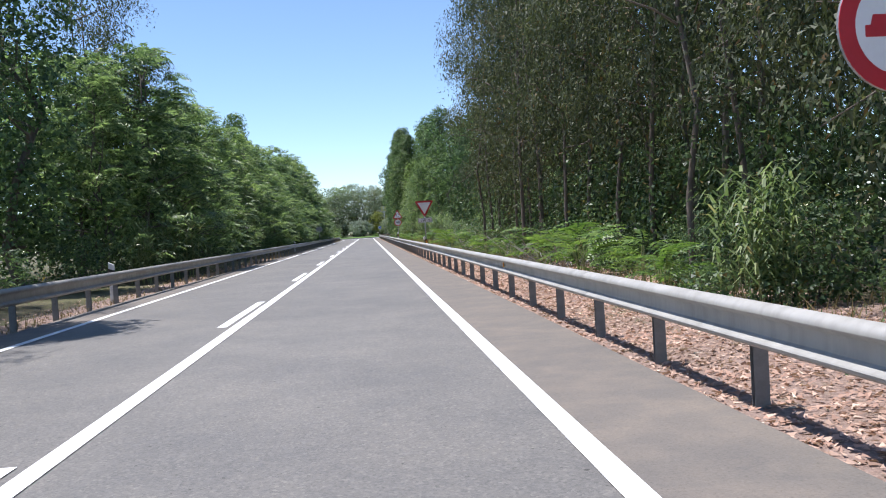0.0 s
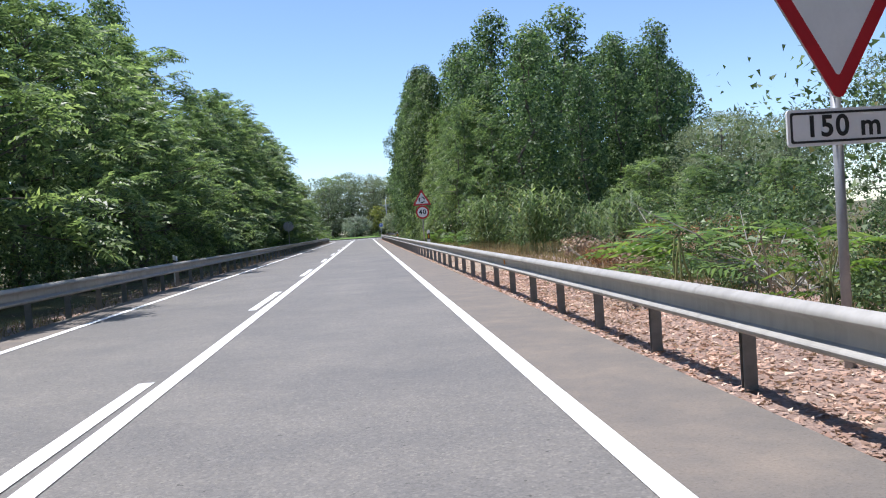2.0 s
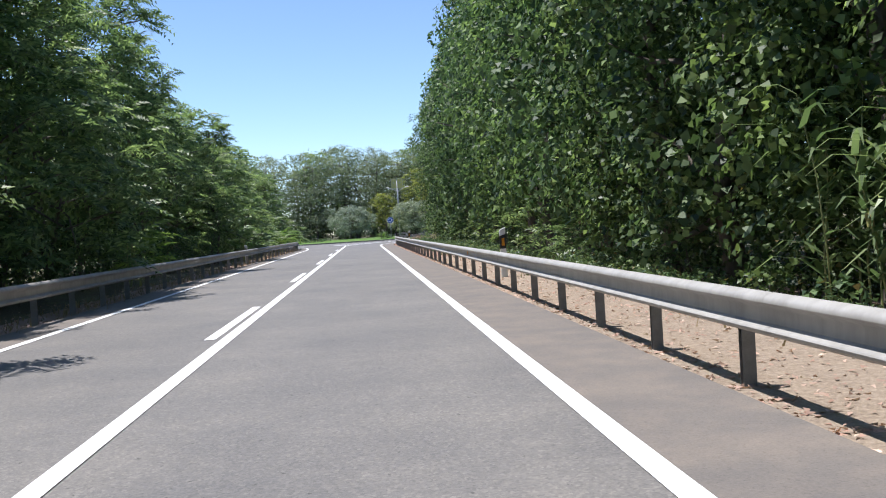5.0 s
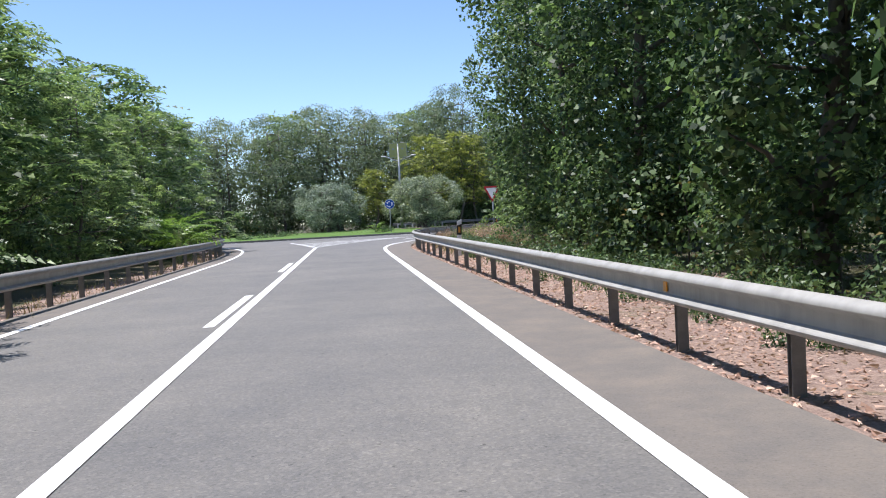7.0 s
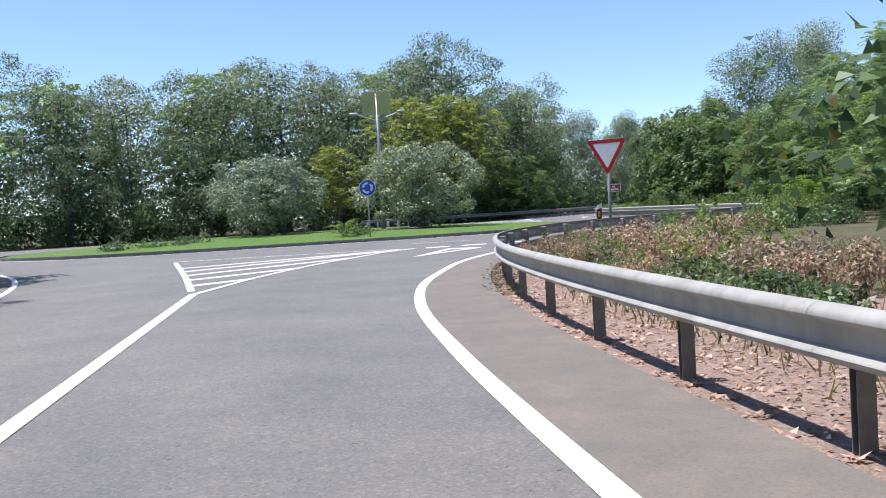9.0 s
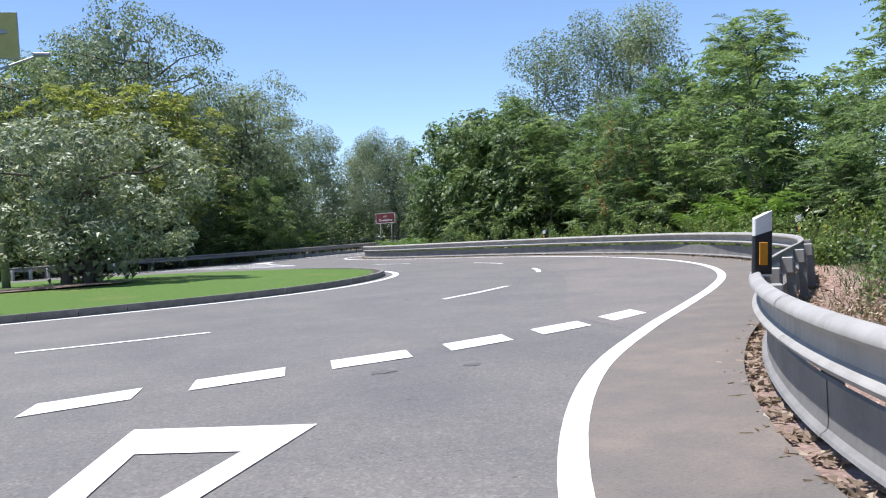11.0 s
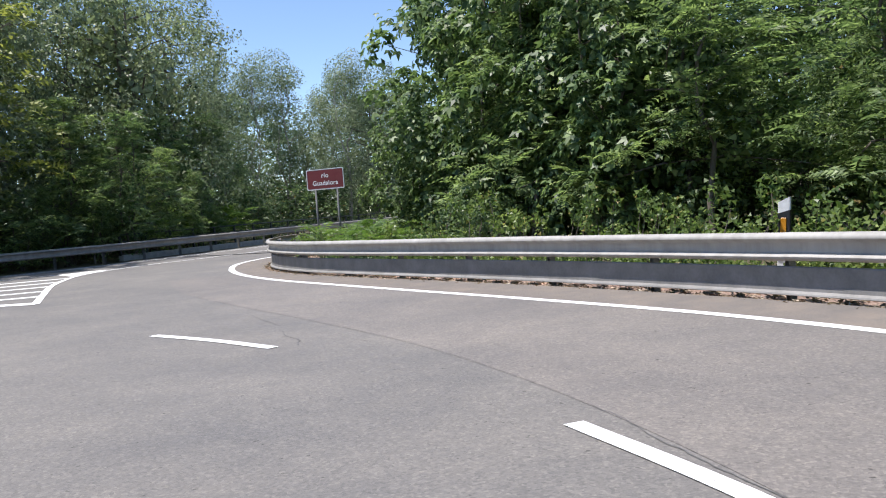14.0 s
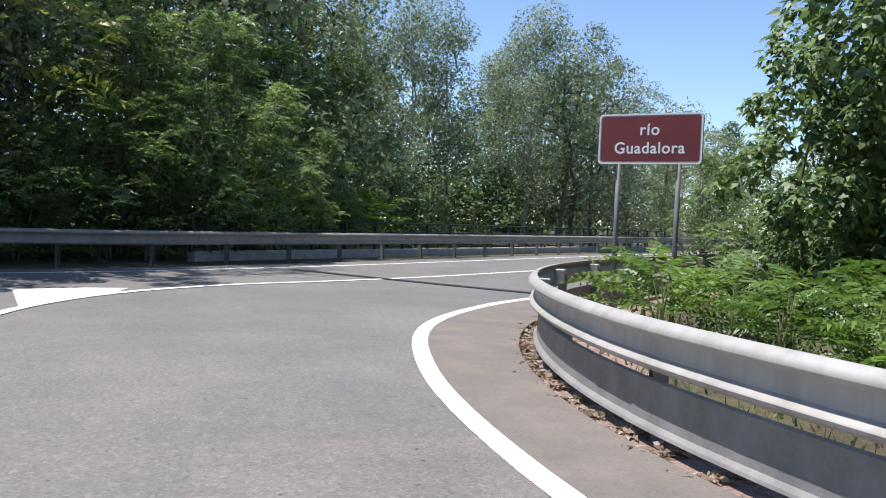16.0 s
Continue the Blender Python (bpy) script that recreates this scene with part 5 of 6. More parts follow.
        for b in bl + tips:
            limb(bm, wander(rng, (b[0] * 0.5, b[1] * 0.5, -0.1), b[:3], 4, 0.1), 0.012, 0.005, 4)
        bundle("stem", bm, M_BARK, t)
    elif kind == "vine":
        bl = [(rng.uniform(-1.3, 1.3), rng.uniform(-0.7, 0.7), rng.uniform(0.1, 0.55), rng.uniform(0.3, 0.5), 0.8) for k in range(8)]
        leaf_object("foliage", simple_leaves(rng, bl, 1150, 0.095, 0.085, 0.0, 0.5), M_L_BUSH, t)
        bm = bmesh.new()
        for b in bl:
            limb(bm, wander(rng, (b[0] * 0.4, b[1] * 0.4, -0.1), b[:3], 4, 0.1), 0.012, 0.005, 4)
        bundle("stem", bm, M_BARK, t)
    elif kind == "fern":
        n = 26
        a = rng.uniform(0, 2 * math.pi, n)
        base = np.stack([np.cos(a) * 0.12, np.sin(a) * 0.12, rng.uniform(0.25, 1.1, n)], 1)
        way = np.stack([np.cos(a), np.sin(a), rng.uniform(0.25, 1.1, n)], 1)
        leaf_object("foliage", fronds(rng, base, way, rng.uniform(0.6, 1.1, n), 9, 0.2, 0.065), M_L_FERN, t)
        bm = bmesh.new()
        for k in range(4):
            limb(bm, wander(rng, (rng.normal() * 0.1, rng.normal() * 0.1, -0.1), (rng.normal() * 0.08, rng.normal() * 0.08, 0.95), 4, 0.03), 0.02, 0.008, 5)
        bundle("stem", bm, M_CANE, t)
    elif kind == "reed":
        bm = bmesh.new()
        qs = []
        for k in range(12):
            x, y = rng.normal() * 0.4, rng.normal() * 0.4
            hh = rng.uniform(2.2, 3.7)
            lx, ly = x + rng.normal() * 0.22, y + rng.normal() * 0.22
            limb(bm, wander(rng, (x, y, -0.1), (lx, ly, hh), 4, 0.02), 0.016, 0.006, 5)
            m = 17
            t_ = np.linspace(0.2, 1.0, m)
            base = np.array([x, y, 0])[None] * (1 - t_[:, None]) + np.array([lx, ly, hh])[None] * t_[:, None]
            base[:, 2] = t_ * hh
            a = np.arange(m) * math.pi + rng.uniform(0, 3) + rng.normal(size=m) * 0.4
            dirs = np.stack([np.cos(a), np.sin(a), np.zeros(m)], 1)
            L = rng.uniform(0.65, 1.15, m)
            prev = base
            for j, (rise, wd) in enumerate(((0.85, 1.0), (0.1, 0.85), (-0.8, 0.55))):
                w = unit(dirs + np.array([0, 0, rise]))
                nxt = prev + w * (L / 2.4)[:, None]
                sd = unit(np.cross(dirs, np.array([0, 0, 1.0]))) * 0.044
                nw = (0.85, 0.55, 0.06)[j]
                qs.append(np.stack([prev - sd * wd, prev + sd * wd, nxt + sd * nw, nxt - sd * nw], 1))
                prev = nxt
        bundle("stalk", bm, M_CANE, t)
        leaf_object("foliage", np.concatenate(qs), M_L_REED, t, "long arching cane leaves")
    elif kind == "dead":
        bm = bmesh.new()
        for k in range(26):
            a = rng.uniform(0, 2 * math.pi)
            L = rng.uniform(0.7, 1.7)
            s0 = rng.normal(size=3) * np.array([0.5, 0.5, 0.1])
            e = s0 + np.array([math.cos(a), math.sin(a), rng.uniform(0.2, 1.0)]) * L
            limb(bm, wander(rng, s0, e, 5, 0.12), 0.02, 0.005, 4)
        bundle("branch", bm, M_BARK_P, t)
    return t, h


def plant(kind, var, x, y, height, turn=None, squash=1.0, z=-0.05):
    key = (kind, var)
    rng = random.Random(int(x * 131 + y * 977) + var)
    turn = rng.uniform(0, 360) if turn is None else turn
    h = KINDS[kind][3]
    k = height / h
    m = Matrix.Translation((x, y, z)) @ Matrix.Rotation(radians(turn), 4, "Z") @ Matrix.Diagonal((k * squash, k * squash, k, 1))
    if key not in TREES:
        TREES[key], _ = build(kind, var)
        TREES[key].matrix_basis = m
        return TREES[key]
    o = copy_thing(TREES[key], Matrix.Identity(4))
    o.matrix_basis = m
    return o


R = random.Random(5)


def row(kind_list, pts, hmin, hmax, jitter=0.7, squash=(0.9, 1.2)):
    for i, (x, y) in enumerate(pts):
        kind, var = kind_list[R.randrange(len(kind_list))]
        plant(kind, var, x + R.uniform(-jitter, jitter), y + R.uniform(-jitter, jitter), R.uniform(hmin, hmax), None, R.uniform(*squash))


def along(x, y0, y1, step):
    return [(x, y) for y in np.arange(y0, y1, step)]


AILF = [("ailf", 0), ("ailf", 1)]
POPF = [("popf", 0), ("popf", 1)]
AIL = [("ail", 0), ("ail", 1), ("ail", 2)]
AILN = [("ailn", 0), ("ailn", 1)]
POP = [("pop", 0), ("pop", 1)]
EUC = [("euc", 0), ("euc", 1), ("euc", 2)]
WIL = [("wil", 0), ("wil", 1)]
WILF = [("wilf", 0), ("wilf", 1)]
BUSH = [("bush", 0), ("bush", 1), ("bush", 2), ("bush", 3)]

# -- opposite side of the road --
row(POP + EUC, [(-9.5, -2), (-10.5, 8), (-9.2, 16), (-10, 28)], 15, 17, 0.6)
row(POP, [(-13.5, 60), (-13, 66), (-13.5, 92), (-13, 97)], 14.5, 17)
row(AIL, along(-8.7, 22, 98, 4.7), 8.8, 12.6, 0.4, (0.85, 1.08))
row(AIL, along(-8.9, 99, 158, 4.6), 11.0, 14.2, 0.4, (0.75, 0.95))
row(AIL, along(-8.7, 160, 204, 4.7), 6.8, 9.6, 0.4, (0.9, 1.1))
row(AILF, along(-13.5, 24, 210, 8.0), 10.5, 12.5, 1.0, (1.1, 1.4))
row(BUSH, along(-7.6, -10, 206, 6.5), 1.6, 2.8, 0.4, (0.9, 1.25))
row([("reed", 0), ("reed", 1)], [(-6.4, 20), (-6.6, 22.5), (-6.3, 24), (-6.6, 97), (-6.3, 99.5), (-6.5, 102)], 2.4, 3.2, 0.3)
row([("fern", 0), ("fern", 1)], [(-5.7, 190.5), (-5.8, 192.2), (-5.9, 194), (-6.1, 195.8), (-6.5, 197.5), (-6.2, 108), (-6.2, 141), (-6.4, 170)], 2.3, 3.1, 0.2, (0.9, 1.15))

plant('ail', 1, -7.3, 164, 9.5, 200, 1.0)
plant('pop', 0, -7.4, 2, 15, 60, 1.1)
plant('ail', 2, -7.8, 133, 11.5, 20, 0.95)

# -- near side: eucalyptus grove --
row(EUC, [(9.7 + 1.5 * (i % 2), -4 + 2.95 * i) for i in range(13)] + [(10.9, 36), (11.6, 39.5), (12.6, 43.5)], 13.5, 18, 0.4, (0.85, 1.05))
row(POPF + EUC, [(14.5, 38), (15.5, 44), (13.2, 32), (17, 48), (17, 40)], 15, 18, 0.5)
row(EUC + POPF + POPF, along(14.5, -20, 50, 5.6), 15, 18, 1.0)
row(EUC, [(13.6, 49.5), (14.8, 53)], 9, 11, 0.3, (0.5, 0.6))
row([("bush", 0), ("bush", 2)], along(9.3, -16, 58, 3.4), 1.0, 1.7, 0.4)
row([("fern", 0), ("fern", 1)], [(7.3, -1), (7.6, 1.5), (7.2, 4.5), (7.8, 7), (7.4, 12), (7.9, 18), (7.6, 23), (8.1, 30), (7.4, 36), (7.9, 47), (7.3, 50), (8.2, 53), (7.5, 87.4), (7.6, 89.2), (7.3, 99)], 1.2, 1.9, 0.3, (1.0, 1.5))
row([("vine", 0), ("vine", 1), ("vine", 2)], along(8.6, -12, 58, 3.0), 0.5, 0.8, 0.5, (0.9, 1.2))
row([("dead", 0)], [(8.0, 10), (8.3, 15), (8.4, 21), (8.2, 28), (8.6, 33), (9.0, 49.8), (10.5, 60)], 1.2, 2.0, 0.4)
row([("bush", 0), ("bush", 2)], along(12.3, -22, 30, 3.6), 2.6, 4.2, 0.5, (1.0, 1.3))
# -- cane, dry field and poplar wall --
row([("reed", 0), ("reed", 1)], [(8.8, 85.8), (9.2, 84.8), (9.0, 87.0), (9.0, 73.9), (9.5, 75.4), (10.2, 74.4)], 2.5, 3.0, 0.2, (1.0, 1.3))
row([("reed", 0), ("reed", 1)], [(8.0, -3.0), (8.4, -1.6)], 1.9, 2.2, 0.1, (0.9, 1.1))
row([("reed", 0), ("reed", 1)], [(7.9, 109.8), (8.3, 110.9), (7.8, 112), (8.2, 113.2), (7.9, 114.4), (8.3, 115.6), (7.9, 116.8), (8.2, 118.2), (8.0, 119.5), (8.8, 112.6), (8.8, 116)], 2.1, 2.8, 0.15, (1.1, 1.4))
row([("reed", 0), ("reed", 1)], [(9.4, 61), (10.4, 63.5), (9.8, 66), (10.8, 69), (11.8, 71.5), (9.9, 79.5), (11, 82)], 1.5, 2.2, 0.3)
row([("wither", 0), ("wither", 1)], [(9.5, 57), (10.5, 59), (11.5, 62), (12.5, 65), (11, 66), (13, 69)], 0.7, 1.1, 0.5, (1.1, 1.5))
row(BUSH, [(14.5, 65), (16, 68), (18.5, 74), (21, 80), (24, 84), (15, 82), (13.5, 90), (28, 76), (33, 84), (14, 96), (11.8, 92)], 1.3, 2.2, 0.8, (1.1, 1.5))
row(POP, [(13, 106), (16, 109), (19, 113), (22, 116), (25, 118), (28, 120), (31, 122), (34, 123), (37, 125)], 16, 18.5, 0.8)
row(POPF, [(18, 119), (24, 124), (30, 128), (36, 131), (13, 115), (14.5, 100), (19, 104), (24, 108), (29, 112)], 16, 18.5, 0.8)
row(BUSH, [(13, 103), (16, 106), (19, 109.5), (22, 112), (25, 114.5), (28, 116.5), (31, 118.5), (34, 120), (37, 121.5), (40, 123)], 1.8, 2.8, 0.6, (1.1, 1.4))
row(POPF, [(13.4, 92.5), (14.2, 97.5), (17.5, 95), (12.6, 103.5)], 11, 14, 0.3)
row([("bush", 0), ("bush", 2)], [(11.0, 96), (11.8, 99.5), (12.2, 92), (11.2, 102.5), (15, 93), (16, 100)], 2.4, 3.4, 0.3, (1.1, 1.4))
plant("ailn", 0, 9.5, 100.5, 10.8, 40, 0.56)
plant("ailn", 1, 11.2, 103, 11.5, 130, 0.75)
plant("ailn", 1, 9.3, 106.5, 9.5, 220, 0.55)
plant("ailn", 0, 11.4, 96, 9.6, 300, 0.7)
for k, (x, y, hh, sq) in enumerate(((9.9, 110.4, 11.0, 0.72), (9.6, 114.0, 12.0, 0.66), (9.9, 117.6, 10.5, 0.72), (11.6, 107.5, 10.0, 0.8))):
    plant("ailn", k % 2, x, y, hh, 95 * k + 20, sq)
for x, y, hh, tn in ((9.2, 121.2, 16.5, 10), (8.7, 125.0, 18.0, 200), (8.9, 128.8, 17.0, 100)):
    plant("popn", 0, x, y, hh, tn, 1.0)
row(POP, along(8.7, 132.6, 160, 3.7) + [(11.4, 113), (12.2, 118.5), (12.0, 124)], 16.5, 19.5, 0.3, (0.85, 1.05))
row([("bush", 0), ("bush", 2)], [(10.4, 105.2), (10.8, 109), (11.2, 112.5), (13.2, 108.5), (9.8, 107)], 2.6, 3.6, 0.2, (1.0, 1.3))
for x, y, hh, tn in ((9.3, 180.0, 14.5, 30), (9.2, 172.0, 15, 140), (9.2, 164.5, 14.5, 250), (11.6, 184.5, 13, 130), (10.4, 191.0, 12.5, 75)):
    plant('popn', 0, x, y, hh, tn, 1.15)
row(POPF, [(x if y < 142 else 15.0, y) for x, y in along(13.2, 119, 188, 5.4)], 13.5, 16.5, 0.8)
row(BUSH, along(8.8, 122, 140, 3.7), 2.0, 3.4, 0.4)
row(BUSH, along(9.4, 142, 184, 3.2), 2.0, 3.4, 0.4)
row([("vine", 0), ("vine", 1), ("vine", 2)], along(7.5, 118, 197, 2.0), 0.5, 0.85, 0.4, (0.9, 1.2))
row([("vine", 0), ("vine", 1), ("vine", 2)], along(6.5, 146, 188, 2.3), 0.35, 0.6, 0.35, (0.7, 1.0))
# low trees, dry shrubs and shaded thicket round the dry field
for k, (x, y, hh) in enumerate(((15.5, 77.5, 4.0), (17.6, 75, 3.4), (19.5, 79, 4.3), (22.5, 77, 3.8), (18, 83, 4.6))):
    plant("ail", k % 3, x, y, hh, 77 * k, 1.25)
row(BUSH, [(14.2, 72), (15.8, 70.5), (17.3, 71), (19, 72.5), (13.6, 75.5), (21, 73.5)], 1.6, 2.4, 0.3, (1.0, 1.3))
for k in range(16):
    plant("wither", 2 + k % 2, 9.3 + 0.85 * (k % 8) + 0.4 * (k // 8), 59.5 + 1.15 * (k % 8) + 2.2 * (k // 8), 0.95 + 0.12 * (k % 4), 47 * k, 0.95)
row(WIL, [(27, 93), (31, 97), (35, 104), (25, 88), (29.5, 90), (22.5, 85.5)], 6.6, 8.2, 0.6, (1.0, 1.2))
row(WILF, [(44, 118), (40, 96), (46, 80), (36, 70), (30, 60), (24, 58)], 9, 12, 1.5)

# -- beyond the approach, right of the roundabout --
RT = [(27, 215), (30, 219), (32.5, 223.5), (34.3, 228), (35.4, 233), (36, 238), (36, 243), (35.6, 248), (35.2, 252.5)]
for (x, y), hh in zip(RT, (8.4, 8.6, 8.0, 5.6, 9.9, 8.6, 7.7, 7.6, 8.0)):
    row(AILN, [(x, y)], hh, hh + 0.2, 0.3, (1.05, 1.2))
for (x, y), hh in zip(RT, (8.0, 8.0, 6.4, 5.6, 7.6, 7.6, 7.6, 7.6, 7.8)):
    row(AILF, [(x + 5, y - 1.5)], hh, hh + 0.5, 0.6, (1.2, 1.4))
row(BUSH, [(x + 3.2, y - 0.6) for x, y in RT], 2.6, 3.8, 0.5, (1.1, 1.4))
for x, y, hh, tn, sq in ((35.4, 257.6, 9.0, 40, 0.95), (34.8, 253.6, 8.6, 160, 0.9), (38.2, 261.0, 8.0, 280, 1.0), (34.9, 249.8, 7.8, 220, 0.9), (38.6, 256.0, 9.5, 100, 1.1)):
    plant("fig", 0 if tn % 80 else 1, x, y, hh, tn, sq)
row(AILN, [(37.0, 254)], 9.5, 10.5, 0.4)
row(POPF, [(26.3, 116.5), (29.2, 119), (32.2, 121)], 18, 18.6, 0.3, (1.1, 1.2))
row([("vine", 0), ("vine", 1), ("vine", 2)], [(24, 218), (25.5, 219.5), (26.5, 221), (22, 216), (20, 214.5), (23, 214)], 0.8, 1.2, 0.4, (1.1, 1.4))
plant("ailr", 0, 33.9, 239.4, 6.9, 40, 0.95)
row([("sil", 0), ("sil", 1)], [(44, 248), (41.2, 255.5), (43.4, 252.3), (45.6, 251)], 14.5, 16, 0.4, (1.0, 1.25))
for off, step, h0, h1 in ((1.35, 1.3, 0.75, 1.0), (2.3, 1.7, 0.9, 1.3)):
    VP = shifted(smooth_path(RAIL_RIGHT, step), off)
    VP = VP[(VP[:, 1] > 220) & (VP[:, 1] < 251)]
    row([("ivy", 0), ("ivy", 1), ("ivy", 2)], [tuple(p) for p in VP], h0, h1, 0.25, (0.8, 1.05))
VP2 = shifted(smooth_path(RAIL_RIGHT, 2.6), 3.4)
VP2 = VP2[(VP2[:, 1] > 219) & (VP2[:, 1] < 255) & (np.abs(VP2[:, 1] - 229.5) > 4.0)]
row([("bush", 1), ("bush", 0), ("bush", 2), ("fern", 0)], [tuple(p) for p in VP2[::4]], 1.1, 1.8, 0.5, (0.9, 1.2))
row([("vine", 0), ("vine", 1), ("fern", 0)], [(29.9, 255.4), (30.3, 257.4), (31.6, 258.6), (32.3, 259.8), (33.3, 261.2), (31.0, 256.2), (34.6, 262.8)], 0.45, 0.7, 0.2, (0.8, 1.1))
row([("vine", 0), ("vine", 1), ("vine", 2)], [(29.9, 252.2), (30.6, 253.4), (31.8, 254.6), (33.0, 257.2), (34.0, 258.6)], 0.7, 0.95, 0.2, (0.9, 1.1))
row([("bush", 0), ("bush", 2)], [(33.6, 255.0), (34.6, 257.6), (35.6, 259.8)], 1.9, 2.6, 0.2, (1.0, 1.2))
row([('fern', 0), ('fern', 1)], [(30.9, 257.3), (30.1, 258.5), (30.5, 259.3), (30.9, 258.4), (31.4, 259.6), (30.3, 257.0), (31.6, 258.2), (30.0, 255.6), (30.7, 256.2), (31.2, 257.0), (30.4, 254.6), (31.5, 255.6), (32.2, 257.2)], 1.1, 1.5, 0.1, (0.9, 1.15))
plant("fig", 1, 34.2, 260.0, 4.6, 120, 1.0)
row([("bush", 1), ("bush", 3)], [(36.4, 263.6), (38.5, 265.5), (36.5, 261.5)], 1.6, 2.4, 0.3)

for x, y, hh in ((31.5, 230.2, 2.9), (31.3, 231.4, 2.4), (32.3, 229.6, 3.3), (30.9, 229.4, 2.1), (31.4, 232.6, 1.9), (32.2, 230.9, 2.7)):
    plant("fern", int(x * 10) % 2, x, y, hh, None, 1.05)
# withered creepers and ivy in the clearing at the entry
CLEAR = shifted(smooth_path(RAIL_RIGHT, 1.5), 2.0)
CLEAR = CLEAR[(CLEAR[:, 1] > 197) & (CLEAR[:, 1] < 214)]
CLEAR = [tuple(q) for q in CLEAR if math.hypot(q[0] - 11.72, q[1] - 209.75) > 0.7]
for i, q in enumerate(CLEAR):
    plant(("wither", "ivy", "vine", "wither", "ivy")[i % 5], i % 2, q[0], q[1], 0.5 + 0.06 * (i % 3), 50 * i, 0.95)
CLEAR = shifted(smooth_path(RAIL_RIGHT, 1.7), 3.8)
CLEAR = [tuple(q) for q in CLEAR if 194 < q[1] < 213]
for i, q in enumerate(CLEAR):
    plant(("wither", "wither", "ivy", "wither")[i % 4], i % 2, q[0], q[1], 0.8 + 0.09 * (i % 3), 70 * i, 1.05)
row([("dead", 0)], CLEAR[1::3], 0.7, 1.0, 0.5)
CLEAR = shifted(smooth_path(RAIL_RIGHT, 1.15), 1.2)
for i, q in enumerate([tuple(q) for q in CLEAR if 200 < q[1] < 215]):
    plant(("wither", "vine", "wither", "wither", "ivy")[i % 5], i % 2, q[0], q[1], 0.58 + 0.08 * (i % 3), 83 * i, 0.85)

# -- beyond the roundabout and the bridge road --
FAR = [(-26, 272), (-20, 273), (-14, 275), (-8, 275), (-2, 276), (4, 277), (10, 277), (15, 278)]
row(WIL, FAR, 16, 19, 1.2, (0.95, 1.2))
row(WILF + AILF, [(x + 3, y + 7) for x, y in FAR], 16, 19, 1.5, (1.0, 1.3))
plant('wil', 0, 18.2, 276.5, 21, 75, 0.85)
plant('wil', 1, 28.5, 283, 16.5, 15, 1.0)
row([("yel", 0)], [(13.0, 268.9), (17.3, 270.2), (20.2, 271.2)], 12.9, 13.7, 0.2, (0.85, 1.0))
plant("yel", 0, 5.7, 269.5, 8.6, 40, 1.1)
EL = [(15.8, 278.6), (18.8, 280.3), (22.1, 282.4), (25.1, 285), (28.4, 288), (32, 291.4)]
row(WIL, EL, 14, 17, 0.5, (0.9, 1.1))
row(AIL, [(24, 276.2), (29.5, 281), (33, 284)], 7, 8.5, 0.4)
row(WIL, [(47, 292.5), (51, 296), (55, 299)], 10.5, 12.5, 0.4, (0.8, 1.0))
row(WILF, [(61, 303), (68, 307), (75, 311)], 9, 10.5, 0.6)
row([("sil", 0), ("sil", 1)], [(38, 294), (41, 297), (44, 292), (36, 298), (47, 301)], 12, 14.5, 0.6)
row(WILF, [(52, 306), (58, 311), (48, 315), (66, 318), (74, 322), (56, 275), (66, 283), (78, 290), (50, 268)], 9.5, 13, 1.0)
row(BUSH, [(17, 271.3), (19.5, 271.8), (22, 272.7), (24.2, 274.4), (35.4, 283.2)], 2.6, 4.2, 0.3, (1.0, 1.3))
row(BUSH + AIL[:1], [(37, 267.5), (40.5, 267), (43, 271), (41, 263.5)], 2.6, 4.5, 0.4)
row(BUSH, [(x, y - 4) for x, y in FAR[:7]], 2.0, 3.4, 0.5)
row(WILF, [(-34, 262), (-38, 250), (-36, 238), (-32, 224), (-26, 217), (-20, 213), (-14, 214)], 10, 13, 1.0)
row(AILF + POPF, [(26, 322), (44, 330), (64, 336), (84, 338), (100, 346), (-44, 280), (-52, 258), (90, 308), (56, 250), (60, 236), (52, 222), (44, 212)], 13, 17, 1.5, (1.1, 1.4))

row(BUSH, [(x + 1.5, y + 5.5) for x, y in EL] + [(38, 291), (42, 294), (46, 296)], 3.4, 5.0, 0.6, (1.2, 1.5))

for x, y, hh, tn in ((26.9, 274.9, 7.0, 20), (28.7, 276.5, 5.4, 80), (25.2, 274.0, 4.4, 150), (30.6, 278.2, 4.2, 210), (23.0, 273.0, 3.6, 300)):
    plant('ailn', tn // 10 % 2, x, y, hh, tn, 0.9)
row([("fern", 0), ("fern", 1)], [(27.4, 275.9), (29.4, 278.0), (30.4, 278.8), (31.4, 279.6), (32.4, 280.4), (33.2, 281.4), (29.9, 279.2)], 2.2, 3.2, 0.2, (0.9, 1.1))

for k, (x, y, hh) in enumerate(((24, 84, 4.2), (20.5, 81, 3.8), (28, 88, 4.4), (32, 95, 4.6))):
    plant("bush", (0, 2)[k % 2], x, y, hh, 60 * k, 1.3)

# -- on the island --
r = np.random.default_rng(21)
ring = [(8.2 + 2.4 * r.uniform(0.8, 1.1) * math.cos(a), 234.7 + 1.5 * r.uniform(0.8, 1.1) * math.sin(a)) for a in np.linspace(0, 2 * math.pi, 25)[:-1]]
soil = raw("soil_patch", [(x, y, 0.44) for x, y in ring] + [(8.2, 234.7, 0.475)], [(i, (i + 1) % 24, 24) for i in range(24)], M_VERGE, island, "bare brown soil under the olive tree")
plant("oli", 0, 9.35, 235.9, 5.1, 20, 1.22, 0.35)
plant("oli", 1, 0.2, 238.5, 4.9, 80, 1.3, 0.35)
row([("fern", 0)], [(4.4, 229.6)], 1.5, 1.6, 0.1)
